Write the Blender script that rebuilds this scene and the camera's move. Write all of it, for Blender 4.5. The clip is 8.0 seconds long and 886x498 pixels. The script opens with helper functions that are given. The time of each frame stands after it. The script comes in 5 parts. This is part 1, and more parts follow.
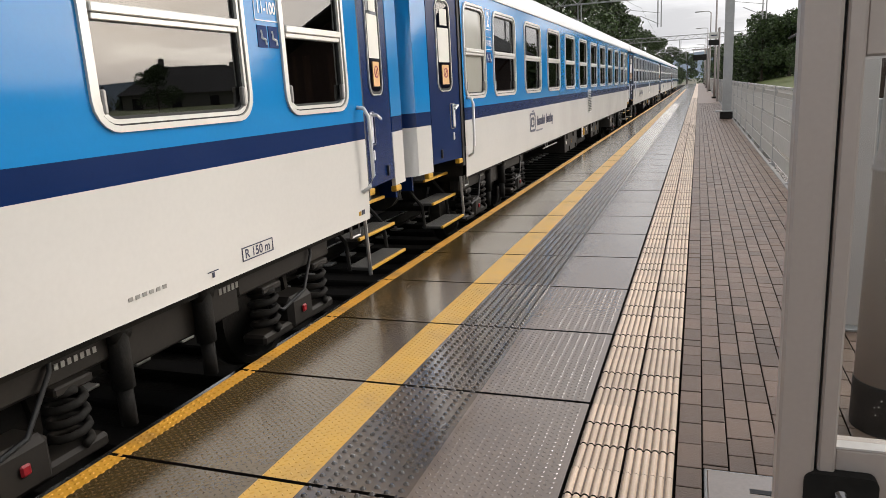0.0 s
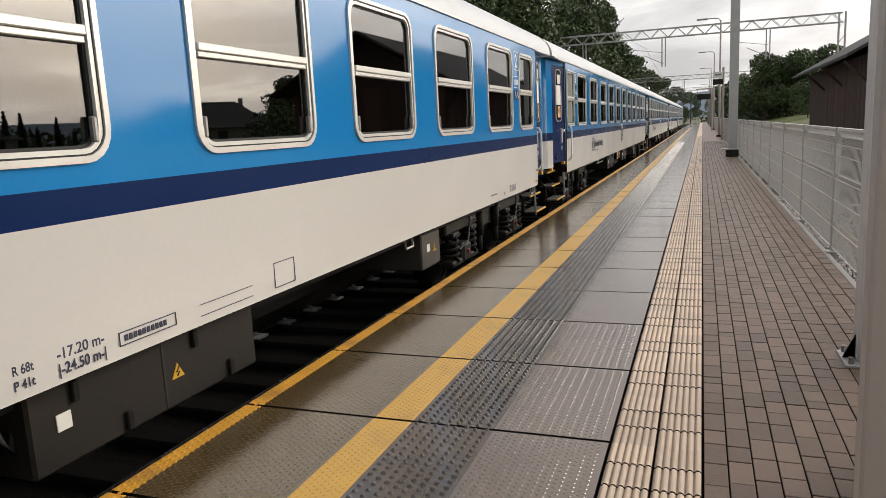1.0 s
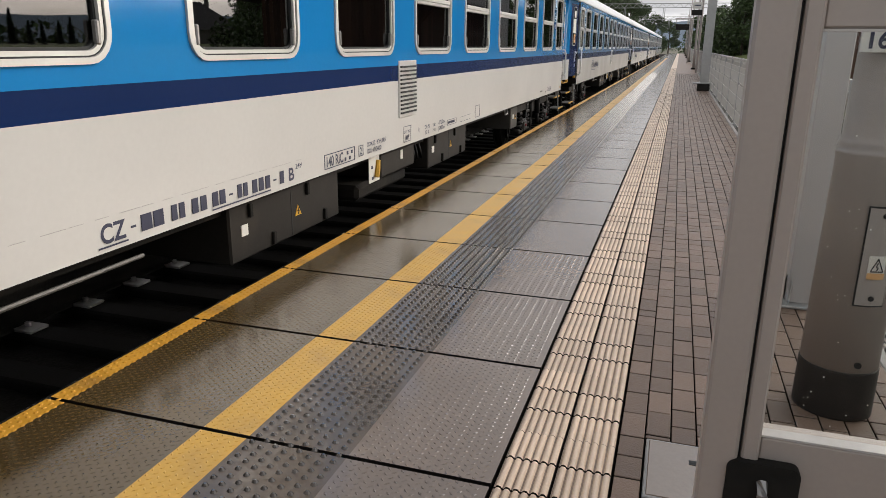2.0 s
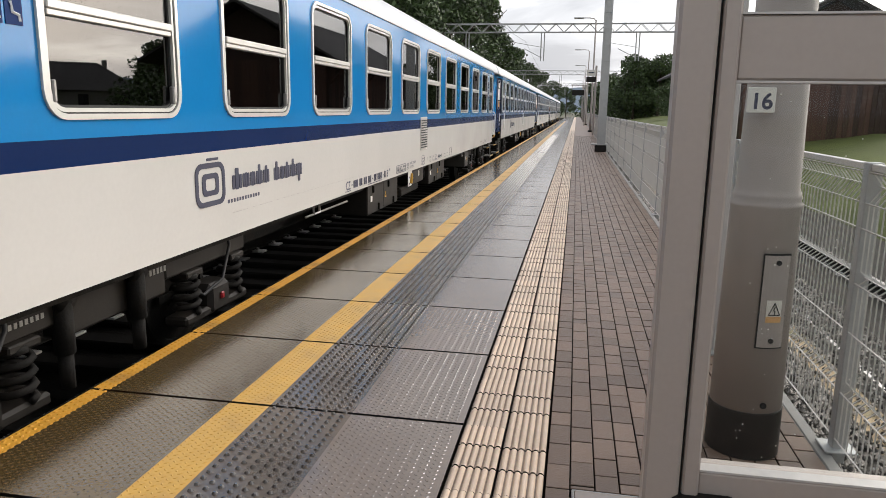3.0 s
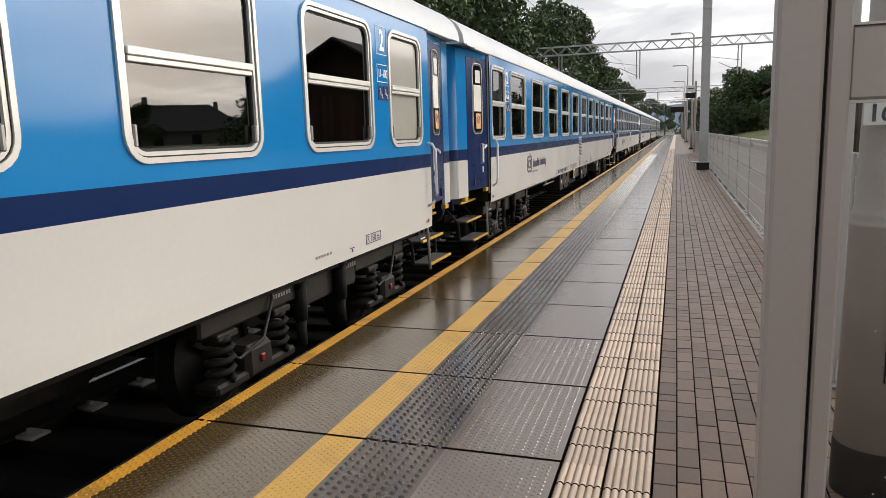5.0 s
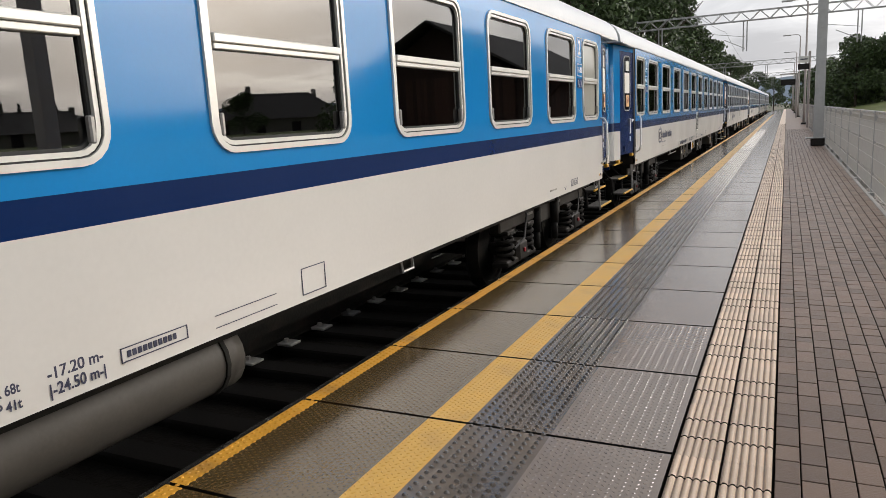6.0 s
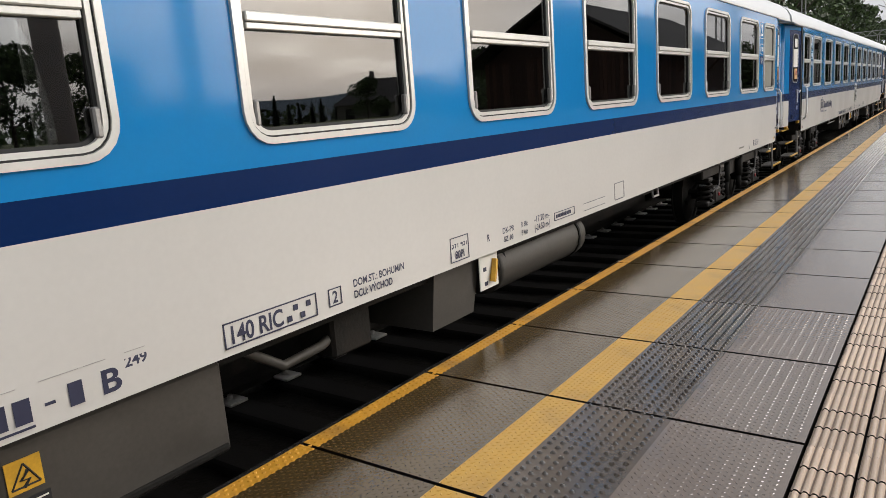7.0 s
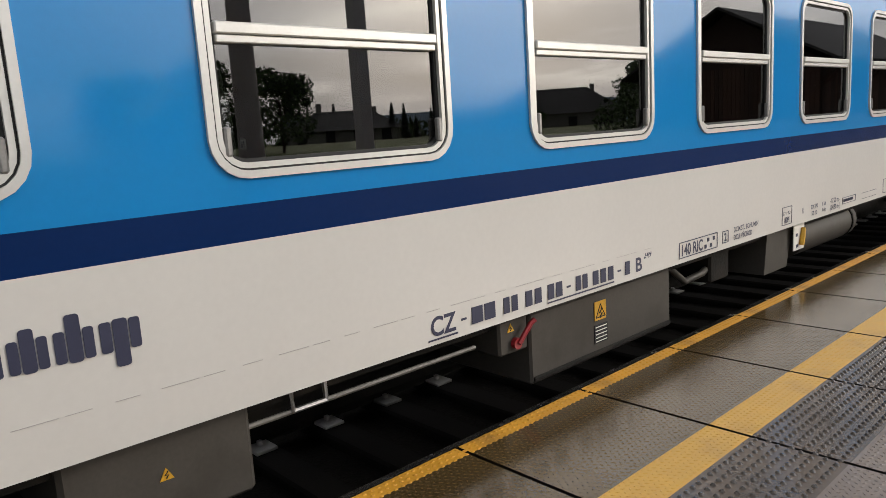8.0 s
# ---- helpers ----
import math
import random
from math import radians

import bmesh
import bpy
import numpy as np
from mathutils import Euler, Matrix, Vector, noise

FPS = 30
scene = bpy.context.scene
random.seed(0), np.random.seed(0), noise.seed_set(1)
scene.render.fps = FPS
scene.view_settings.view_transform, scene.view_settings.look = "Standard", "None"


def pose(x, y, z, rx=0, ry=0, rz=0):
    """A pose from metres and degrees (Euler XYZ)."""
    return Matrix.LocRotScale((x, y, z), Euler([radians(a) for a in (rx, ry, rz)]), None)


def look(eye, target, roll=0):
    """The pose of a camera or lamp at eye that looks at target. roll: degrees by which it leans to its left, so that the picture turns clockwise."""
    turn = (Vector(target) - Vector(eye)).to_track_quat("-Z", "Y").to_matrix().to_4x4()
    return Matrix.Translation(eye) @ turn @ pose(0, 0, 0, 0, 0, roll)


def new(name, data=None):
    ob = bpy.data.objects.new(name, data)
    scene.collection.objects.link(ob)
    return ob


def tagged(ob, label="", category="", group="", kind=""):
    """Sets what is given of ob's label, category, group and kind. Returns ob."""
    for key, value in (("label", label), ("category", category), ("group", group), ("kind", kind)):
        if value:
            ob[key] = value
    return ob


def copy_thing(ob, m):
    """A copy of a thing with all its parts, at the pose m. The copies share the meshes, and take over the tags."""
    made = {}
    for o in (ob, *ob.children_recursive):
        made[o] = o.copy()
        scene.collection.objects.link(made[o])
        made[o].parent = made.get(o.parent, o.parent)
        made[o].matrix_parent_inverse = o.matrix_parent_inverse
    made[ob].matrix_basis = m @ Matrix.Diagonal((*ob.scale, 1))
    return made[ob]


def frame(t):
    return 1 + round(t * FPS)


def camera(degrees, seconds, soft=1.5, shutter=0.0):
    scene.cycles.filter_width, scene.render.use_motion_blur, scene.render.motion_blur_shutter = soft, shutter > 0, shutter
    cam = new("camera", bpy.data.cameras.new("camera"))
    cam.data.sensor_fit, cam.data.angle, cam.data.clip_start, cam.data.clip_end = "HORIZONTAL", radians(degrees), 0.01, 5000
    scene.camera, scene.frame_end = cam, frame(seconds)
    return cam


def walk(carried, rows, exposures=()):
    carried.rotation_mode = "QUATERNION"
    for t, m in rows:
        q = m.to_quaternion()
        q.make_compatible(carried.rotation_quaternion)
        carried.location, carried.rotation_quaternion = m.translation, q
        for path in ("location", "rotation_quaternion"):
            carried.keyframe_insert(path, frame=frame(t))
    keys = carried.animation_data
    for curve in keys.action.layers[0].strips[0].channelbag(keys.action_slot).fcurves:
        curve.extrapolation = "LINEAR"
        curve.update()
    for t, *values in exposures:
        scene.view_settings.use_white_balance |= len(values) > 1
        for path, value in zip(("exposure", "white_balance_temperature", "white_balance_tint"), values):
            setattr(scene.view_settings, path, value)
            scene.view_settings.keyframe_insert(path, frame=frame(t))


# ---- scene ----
cam = camera(64.32, 8.0, soft=0.75)

EXPOSURES = [(0.0, 0.2, 6600, 10), (1.0, -0.04, 6850, 10), (2.0, 0.0, 6600, 10), (3.3, 0.18, 6500, 10), (4.5, 0.16, 6450, 10), (5.2, -0.01, 6650, 10), (6.4, -0.02, 6550, 10), (7.5, -0.1, 6500, 10), (8.0, -0.12, 6550, 10)]


def eye(x, y, z, yaw, pitch, roll):
    a, b = radians(yaw), radians(pitch)
    return look((x, y, z), (x - math.sin(a) * math.cos(b), y + math.cos(a) * math.cos(b), z + math.sin(b)), roll)


walk(cam, [
    (0.00, eye(0.456, 1.418, 1.519, 20.14, -12.64, -3.14)),
    (0.50, eye(0.445, 1.431, 1.506, 19.54, -12.98, -0.42)),
    (1.00, eye(0.383, 1.479, 1.478, 20.37, -9.67, -2.80)),
    (1.20, eye(0.357, 1.484, 1.479, 23.62, -10.03, -2.12)),
    (1.50, eye(0.461, 1.477, 1.530, 26.73, -10.73, -3.52)),
    (1.70, eye(0.510, 1.451, 1.499, 21.46, -11.15, -3.32)),
    (2.00, eye(0.493, 1.496, 1.511, 17.78, -16.19, 0.55)),
    (2.20, eye(0.494, 1.504, 1.503, 14.78, -11.69, 2.53)),
    (3.30, eye(0.447, 1.483, 1.492, 9.82, -10.97, 0.48)),
    (3.50, eye(0.462, 1.519, 1.503, 10.55, -10.32, -0.48)),
    (4.00, eye(0.496, 1.551, 1.508, 11.54, -12.46, -1.44)),
    (4.50, eye(0.494, 1.567, 1.533, 13.29, -9.08, -3.22)),
    (5.00, eye(0.471, 1.557, 1.508, 18.36, -9.17, -1.71)),
    (5.20, eye(0.455, 1.604, 1.503, 20.12, -9.27, -0.91)),
    (6.30, eye(0.402, 1.584, 1.509, 28.62, -10.56, -4.31)),
    (6.50, eye(0.426, 1.583, 1.501, 30.53, -10.64, -4.57)),
    (7.00, eye(0.424, 1.537, 1.503, 35.97, -11.14, -4.33)),
    (7.50, eye(0.427, 1.486, 1.475, 42.41, -9.85, -5.08)),
    (8.00, eye(0.417, 1.434, 1.538, 47.96, -9.39, -3.64)),
], exposures=EXPOSURES)

LIVE = [(0.0, 8.42), (0.5, 11.80), (1.0, 14.86), (1.5, 18.30), (2.0, 21.03), (3.5, 28.93), (4.0, 31.11), (4.5, 33.29),
        (5.0, 35.33), (6.3, 39.95), (6.5, 40.54), (7.0, 42.20), (7.5, 43.615), (8.0, 44.965)]

# ---------------------------------------------------------------- light
SUN_EL, SUN_AZ = 24.0, 44.0
world = bpy.data.worlds.new("overcast_sky")
scene.world = world
world.use_nodes = True
wn, wl = world.node_tree.nodes, world.node_tree.links
wn.clear()
w_out, w_bg = wn.new("ShaderNodeOutputWorld"), wn.new("ShaderNodeBackground")
w_sky = wn.new("ShaderNodeTexSky")
w_sky.sky_type, w_sky.sun_disc = "NISHITA", False
w_sky.sun_elevation, w_sky.sun_rotation = radians(SUN_EL), radians(SUN_AZ)
w_sky.dust_density, w_sky.air_density = 4.0, 1.2
w_co, w_sep, w_flat = wn.new("ShaderNodeTexCoord"), wn.new("ShaderNodeSeparateXYZ"), wn.new("ShaderNodeCombineXYZ")
w_add, w_dx, w_dy = (wn.new("ShaderNodeMath") for _ in range(3))
w_add.operation, w_dx.operation, w_dy.operation = "ADD", "DIVIDE", "DIVIDE"
w_add.inputs[1].default_value = 0.16
w_noise, w_ramp, w_mix = wn.new("ShaderNodeTexNoise"), wn.new("ShaderNodeValToRGB"), wn.new("ShaderNodeMix")
w_noise.inputs["Scale"].default_value, w_noise.inputs["Detail"].default_value = 1.25, 7.0
w_noise.inputs["Roughness"].default_value = 0.55
w_noise.inputs["Distortion"].default_value = 0.5
els = w_ramp.color_ramp.elements
els[0].position, els[0].color = 0.34, (6.9, 7.1, 7.7, 1)
els[1].position, els[1].color = 0.66, (14.2, 14.2, 14.1, 1)
mid = els.new(0.52)
mid.color = (9.4, 9.6, 10.2, 1)
w_mix.data_type = "RGBA"
w_mix.inputs[0].default_value = 0.85
wl.new(w_co.outputs["Generated"], w_sep.inputs[0])
wl.new(w_sep.outputs["Z"], w_add.inputs[0])
for k, node in (("X", w_dx), ("Y", w_dy)):
    wl.new(w_sep.outputs[k], node.inputs[0])
    wl.new(w_add.outputs[0], node.inputs[1])
    wl.new(node.outputs[0], w_flat.inputs[k])
wl.new(w_flat.outputs[0], w_noise.inputs["Vector"])
wl.new(w_noise.outputs["Fac"], w_ramp.inputs[0])
wl.new(w_sky.outputs[0], w_mix.inputs["A"])
wl.new(w_ramp.outputs[0], w_mix.inputs["B"])
# the veiled sun brightens the clouds round it
sa, se = radians(SUN_AZ), radians(SUN_EL)
w_dot, w_pos, w_pow, w_gain, w_lit = wn.new("ShaderNodeVectorMath"), wn.new("ShaderNodeMath"), wn.new("ShaderNodeMath"), wn.new("ShaderNodeMath"), wn.new("ShaderNodeVectorMath")
w_dot.operation, w_lit.operation = "DOT_PRODUCT", "SCALE"
w_dot.inputs[1].default_value = (math.sin(sa) * math.cos(se), math.cos(sa) * math.cos(se), math.sin(se))
w_pos.operation, w_pow.operation, w_gain.operation = "MAXIMUM", "POWER", "MULTIPLY_ADD"
w_pos.inputs[1].default_value, w_pow.inputs[1].default_value = 0.0, 9.0
w_gain.inputs[1].default_value, w_gain.inputs[2].default_value = 3.6, 0.9
wl.new(w_co.outputs["Generated"], w_dot.inputs[0])
wl.new(w_dot.outputs["Value"], w_pos.inputs[0])
wl.new(w_pos.outputs[0], w_pow.inputs[0])
wl.new(w_pow.outputs[0], w_gain.inputs[0])
wl.new(w_mix.outputs["Result"], w_lit.inputs[0])
wl.new(w_gain.outputs[0], w_lit.inputs["Scale"])
wl.new(w_lit.outputs[0], w_bg.inputs["Color"])
w_bg.inputs["Strength"].default_value = 0.095
wl.new(w_bg.outputs[0], w_out.inputs[0])

sun_data = bpy.data.lights.new("sun", "SUN")
sun_data.energy, sun_data.angle, sun_data.color = 1.1, radians(25), (1.0, 0.955, 0.90)
sun = new("sun", sun_data)
sun.matrix_world = look((0, 0, 0), (-math.sin(sa) * math.cos(se), -math.cos(sa) * math.cos(se), -math.sin(se)))

# ---------------------------------------------------------------- materials
def mat(name, color, rough=0.6, metal=0.0, vary=0.15, scale=6.0, fine=80.0, bump=0.0, bump_scale=None, stain=None, stain_at=0.6,
        each=0.0, island=False, coat=0.0, spec=0.5, rough_vary=0.1, emit=None):
    """A painted or mineral surface with broad and fine variation, optional stains and relief."""
    m = bpy.data.materials.new(name)
    m.use_nodes = True
    n, l = m.node_tree.nodes, m.node_tree.links
    b = n["Principled BSDF"]
    co = n.new("ShaderNodeTexCoord")
    big, small = n.new("ShaderNodeTexNoise"), n.new("ShaderNodeTexNoise")
    big.inputs["Scale"].default_value, big.inputs["Detail"].default_value = scale, 4.0
    small.inputs["Scale"].default_value, small.inputs["Detail"].default_value = fine, 2.0
    for t in (big, small):
        l.new(co.outputs["Object"], t.inputs["Vector"])
    half = n.new("ShaderNodeMix")
    half.data_type = "FLOAT"
    half.inputs[0].default_value = 0.4
    l.new(big.outputs["Fac"], half.inputs[2])
    l.new(small.outputs["Fac"], half.inputs[3])
    val = half.outputs[0]
    if each:
        info = n.new("ShaderNodeNewGeometry" if island else "ShaderNodeObjectInfo")
        out = info.outputs["Random Per Island" if island else "Random"]
        add = n.new("ShaderNodeMath")
        add.operation = "MULTIPLY_ADD"
        add.inputs[1].default_value = each
        l.new(out, add.inputs[0])
        sub = n.new("ShaderNodeMath")
        sub.operation = "SUBTRACT"
        sub.inputs[1].default_value = each / 2
        l.new(val, sub.inputs[0])
        l.new(sub.outputs[0], add.inputs[2])
        val = add.outputs[0]
    ramp = n.new("ShaderNodeValToRGB")
    lo, hi = ramp.color_ramp.elements
    lo.position, hi.position = 0.25, 0.75
    lo.color = (*[c * (1 - vary) for c in color], 1)
    hi.color = (*[min(1, c * (1 + vary)) for c in color], 1)
    l.new(val, ramp.inputs[0])
    col = ramp.outputs[0]
    if stain:
        st = n.new("ShaderNodeTexNoise")
        st.inputs["Scale"].default_value, st.inputs["Detail"].default_value = scale * 0.45, 6.0
        l.new(co.outputs["Object"], st.inputs["Vector"])
        sr = n.new("ShaderNodeMapRange")
        sr.inputs[1].default_value, sr.inputs[2].default_value = stain_at, stain_at + 0.16
        l.new(st.outputs["Fac"], sr.inputs[0])
        mx = n.new("ShaderNodeMix")
        mx.data_type = "RGBA"
        mx.inputs["B"].default_value = (*stain, 1)
        l.new(sr.outputs[0], mx.inputs[0])
        l.new(col, mx.inputs["A"])
        col = mx.outputs["Result"]
    l.new(col, b.inputs["Base Color"])
    rr = n.new("ShaderNodeMapRange")
    rr.inputs[3].default_value, rr.inputs[4].default_value = max(0.02, rough - rough_vary), min(1, rough + rough_vary)
    l.new(big.outputs["Fac"], rr.inputs[0])
    l.new(rr.outputs[0], b.inputs["Roughness"])
    b.inputs["Metallic"].default_value = metal
    b.inputs["Specular IOR Level"].default_value = spec
    b.inputs["Coat Weight"].default_value = coat
    b.inputs["Coat Roughness"].default_value = 0.06
    if emit:
        b.inputs["Emission Color"].default_value, b.inputs["Emission Strength"].default_value = (*emit[:3], 1), emit[3]
    if bump:
        bp = n.new("ShaderNodeBump")
        bp.inputs["Strength"].default_value, bp.inputs["Distance"].default_value = bump, 0.01
        src = small
        if bump_scale:
            src = n.new("ShaderNodeTexNoise")
            src.inputs["Scale"].default_value, src.inputs["Detail"].default_value = bump_scale, 3.0
            l.new(co.outputs["Object"], src.inputs["Vector"])
        l.new(src.outputs["Fac"], bp.inputs["Height"])
        l.new(bp.outputs[0], b.inputs["Normal"])
    return m


def glass(name, tint, ior):
    """A pane: it mirrors by Fresnel and lets tinted light through."""
    m = bpy.data.materials.new(name)
    m.use_nodes = True
    n, l = m.node_tree.nodes, m.node_tree.links
    n.clear()
    out, mix, fr = n.new("ShaderNodeOutputMaterial"), n.new("ShaderNodeMixShader"), n.new("ShaderNodeFresnel")
    tr, gl = n.new("ShaderNodeBsdfTransparent"), n.new("ShaderNodeBsdfGlossy")
    tr.inputs["Color"].default_value = (*tint, 1)
    gl.inputs["Roughness"].default_value = 0.01
    fr.inputs["IOR"].default_value = ior
    l.new(fr.outputs[0], mix.inputs[0])
    l.new(tr.outputs[0], mix.inputs[1])
    l.new(gl.outputs[0], mix.inputs[2])
    l.new(mix.outputs[0], out.inputs[0])
    return m


M_WHITE = mat("coach_white_paint", (0.575, 0.558, 0.525), 0.24, vary=0.04, scale=1.2, fine=30, stain=(0.51, 0.49, 0.45), stain_at=0.68, rough_vary=0.06)
M_BLUE = mat("coach_light_blue_paint", (0.008, 0.20, 0.50), 0.10, vary=0.05, scale=1.5, fine=40, rough_vary=0.04, coat=0.2, spec=0.4)
M_NAVY = mat("coach_dark_blue_paint", (0.003, 0.017, 0.080), 0.25, vary=0.08, scale=2, fine=40, rough_vary=0.05, spec=0.16)
M_ROOF = mat("coach_roof_grey", (0.52, 0.53, 0.54), 0.35, vary=0.08, scale=1.5, fine=20, stain=(0.40, 0.40, 0.39), stain_at=0.6)
M_FRAME = mat("window_frame_alloy", (0.62, 0.61, 0.58), 0.34, metal=0.35, vary=0.08, scale=5, fine=60)
M_GLASS = glass("window_glass", (0.50, 0.53, 0.54), 2.25)
M_CLEAR = glass("shelter_glass", (0.94, 0.95, 0.94), 1.3)
M_MILK = mat("frosted_glass", (0.42, 0.41, 0.36), 0.12, vary=0.04, scale=3, coat=0.4)
M_RUBBER = mat("black_rubber", (0.012, 0.012, 0.012), 0.7, vary=0.3)
M_UNDER = mat("underframe_dirt", (0.011, 0.010, 0.0085), 0.8, vary=0.45, scale=5, fine=40, bump=0.3, stain=(0.022, 0.018, 0.014), stain_at=0.5, spec=0.2)
M_BOX = mat("equipment_box_grey", (0.060, 0.054, 0.046), 0.55, vary=0.2, scale=4, fine=50, stain=(0.042, 0.037, 0.030), stain_at=0.55, spec=0.3)
M_BOX_DARK = mat("sooty_equipment_box", (0.018, 0.015, 0.012), 0.6, vary=0.3, scale=4, fine=50, stain=(0.030, 0.024, 0.018), stain_at=0.58, spec=0.25)
M_PIPE = mat("grimy_pipe", (0.13, 0.12, 0.105), 0.55, vary=0.3, scale=8)
M_STEEL = mat("worn_steel", (0.30, 0.29, 0.28), 0.4, metal=0.8, vary=0.2, scale=8)
M_RAILTOP = mat("polished_rail", (0.45, 0.42, 0.40), 0.25, metal=0.9, vary=0.15, scale=5)
M_YELLOW = mat("yellow_step_paint", (0.55, 0.30, 0.02), 0.5, vary=0.25, scale=12, stain=(0.16, 0.10, 0.03), stain_at=0.6)
M_RED = mat("red_paint", (0.26, 0.012, 0.016), 0.4, vary=0.2)
M_STEP = mat("step_grating", (0.055, 0.052, 0.047), 0.7, vary=0.3, fine=120, bump=0.5)
# dark base colour stands in for the dimness inside the coaches
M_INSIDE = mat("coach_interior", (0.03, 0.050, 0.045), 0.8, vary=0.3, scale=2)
M_CURTAIN = mat("curtain_cloth", (0.55, 0.53, 0.48), 0.9, vary=0.15, scale=8)
M_PAPER = mat("paper_notice", (0.70, 0.68, 0.62), 0.8, vary=0.05)
M_ORANGE = mat("orange_notice", (0.66, 0.38, 0.16), 0.6, vary=0.1)
M_INK = mat("dark_blue_lettering", (0.025, 0.028, 0.06), 0.5, vary=0.1)
M_SIGNWHITE = mat("white_lettering", (0.85, 0.88, 0.90), 0.7, vary=0.05)
M_RAIL_WHITE = mat("grab_rail_paint", (0.66, 0.66, 0.65), 0.3, vary=0.08)

M_SLAB_OUT = mat("wet_slab_outer", (0.070, 0.044, 0.015), 0.15, vary=0.14, scale=2.2, fine=60, bump=0.04, bump_scale=30, stain=(0.050, 0.031, 0.012), stain_at=0.55, each=0.25, rough_vary=0.07, spec=0.6)
M_SLAB = mat("wet_slab_concrete", (0.150, 0.107, 0.077), 0.13, vary=0.16, scale=2.2, fine=60, bump=0.05, bump_scale=30, stain=(0.075, 0.053, 0.039), stain_at=0.55, each=0.25, rough_vary=0.07, spec=1.0)
M_STUDDED = mat("wet_studded_field", (0.088, 0.059, 0.037), 0.18, vary=0.2, scale=3, fine=60, bump=0.08, bump_scale=20, stain=(0.056, 0.040, 0.028), stain_at=0.5, each=0.3, rough_vary=0.08, spec=0.8)
M_LINE = mat("yellow_line_paint", (0.58, 0.33, 0.055), 0.38, vary=0.14, scale=5, fine=60, stain=(0.42, 0.25, 0.07), stain_at=0.6, rough_vary=0.12)
M_NOSE = mat("yellow_edge_paint", (0.56, 0.27, 0.025), 0.42, vary=0.2, scale=7, fine=60, stain=(0.30, 0.15, 0.03), stain_at=0.56)
M_TACTILE = mat("ribbed_tile_beige", (0.60, 0.455, 0.33), 0.4, vary=0.12, scale=6, fine=90, bump=0.15, each=0.5, stain=(0.42, 0.32, 0.24), stain_at=0.64, rough_vary=0.12)
M_PAVER = mat("paver_brick", (0.152, 0.101, 0.072), 0.45, spec=0.3, vary=0.24, scale=9, fine=120, bump=0.3, each=0.5, stain=(0.085, 0.065, 0.050), stain_at=0.6, rough_vary=0.15)
M_PAVER_J = mat("paver_brick_far", (0.152, 0.101, 0.072), 0.45, spec=0.3, vary=0.24, scale=9, fine=120, bump=0.2, each=0.5, island=True, rough_vary=0.15)
M_TACTILE_J = mat("ribbed_tile_far", (0.60, 0.455, 0.33), 0.42, vary=0.12, scale=6, fine=90, each=0.5, island=True, rough_vary=0.12)
M_JOINT = mat("joint_sand", (0.012, 0.010, 0.008), 0.95, spec=0.05, vary=0.3, fine=200)
M_SAND = mat("damp_joint_sand", (0.040, 0.033, 0.026), 0.95, spec=0.05, vary=0.35, fine=200)
M_CONC = mat("concrete", (0.26, 0.25, 0.235), 0.7, vary=0.18, scale=3, fine=70, bump=0.2, stain=(0.19, 0.18, 0.165), stain_at=0.55)
# sleepers and ballast: shade under the train is put into these near-black colours
M_SLEEPER_SHADED = mat("shaded_concrete_sleeper", (0.012, 0.011, 0.010), 0.9, spec=0.08, vary=0.25, scale=3, fine=60, bump=0.2)
M_BALLAST_SHADED = mat("ballast", (0.012, 0.0108, 0.0095), 0.95, spec=0.05, vary=0.6, scale=18, fine=55, bump=1.0, bump_scale=35)
M_GRAVEL = mat("gravel_stones", (0.27, 0.245, 0.22), 0.7, vary=0.85, scale=10, each=1.0, island=True)
M_ALU = mat("shelter_aluminium", (0.41, 0.355, 0.315), 0.45, metal=0.25, vary=0.05, scale=3, fine=120)
M_GALV = mat("galvanised_steel", (0.42, 0.42, 0.41), 0.5, metal=0.45, vary=0.14, scale=7, fine=50)
M_POLE = mat("painted_grey_pole", (0.35, 0.31, 0.285), 0.55, vary=0.12, scale=4, fine=60, stain=(0.25, 0.22, 0.20), stain_at=0.6, bump=0.1)
M_POST = mat("pale_grey_post_paint", (0.50, 0.47, 0.45), 0.45, vary=0.08, scale=4, fine=60)
M_WIRE = mat("bright_zinc_wire", (0.54, 0.515, 0.485), 0.45, metal=0.15, vary=0.12, scale=9)
M_VERGE = mat("dark_wet_stones", (0.030, 0.026, 0.021), 0.85, vary=0.7, scale=16, fine=60, bump=1.0, bump_scale=40, spec=0.2)
M_DRY = mat("dry_weeds_and_sand", (0.36, 0.27, 0.16), 0.9, vary=0.45, scale=7, fine=45, bump=0.8, bump_scale=30, stain=(0.14, 0.13, 0.06), stain_at=0.5)
M_PALE = mat("bleached_sleeper_concrete", (0.52, 0.49, 0.45), 0.8, vary=0.2, scale=4, fine=60, stain=(0.30, 0.27, 0.24), stain_at=0.6)
M_TAR = mat("black_base_coating", (0.018, 0.016, 0.014), 0.55, vary=0.4, scale=12, stain=(0.05, 0.045, 0.04), stain_at=0.62, spec=0.2)
M_GRASS = mat("grass", (0.105, 0.125, 0.028), 0.9, vary=0.35, scale=0.6, fine=9, bump=0.6, bump_scale=20)
M_GROUND = mat("earth_ground", (0.10, 0.10, 0.06), 0.95, vary=0.4, scale=0.15, fine=3)
M_WOODWALL = mat("dark_brown_boards", (0.060, 0.028, 0.018), 0.75, vary=0.4, scale=3, fine=40, each=0.9, bump=0.2)
M_DARKROOF = mat("dark_roofing", (0.030, 0.026, 0.024), 0.7, vary=0.3, scale=2, fine=30)
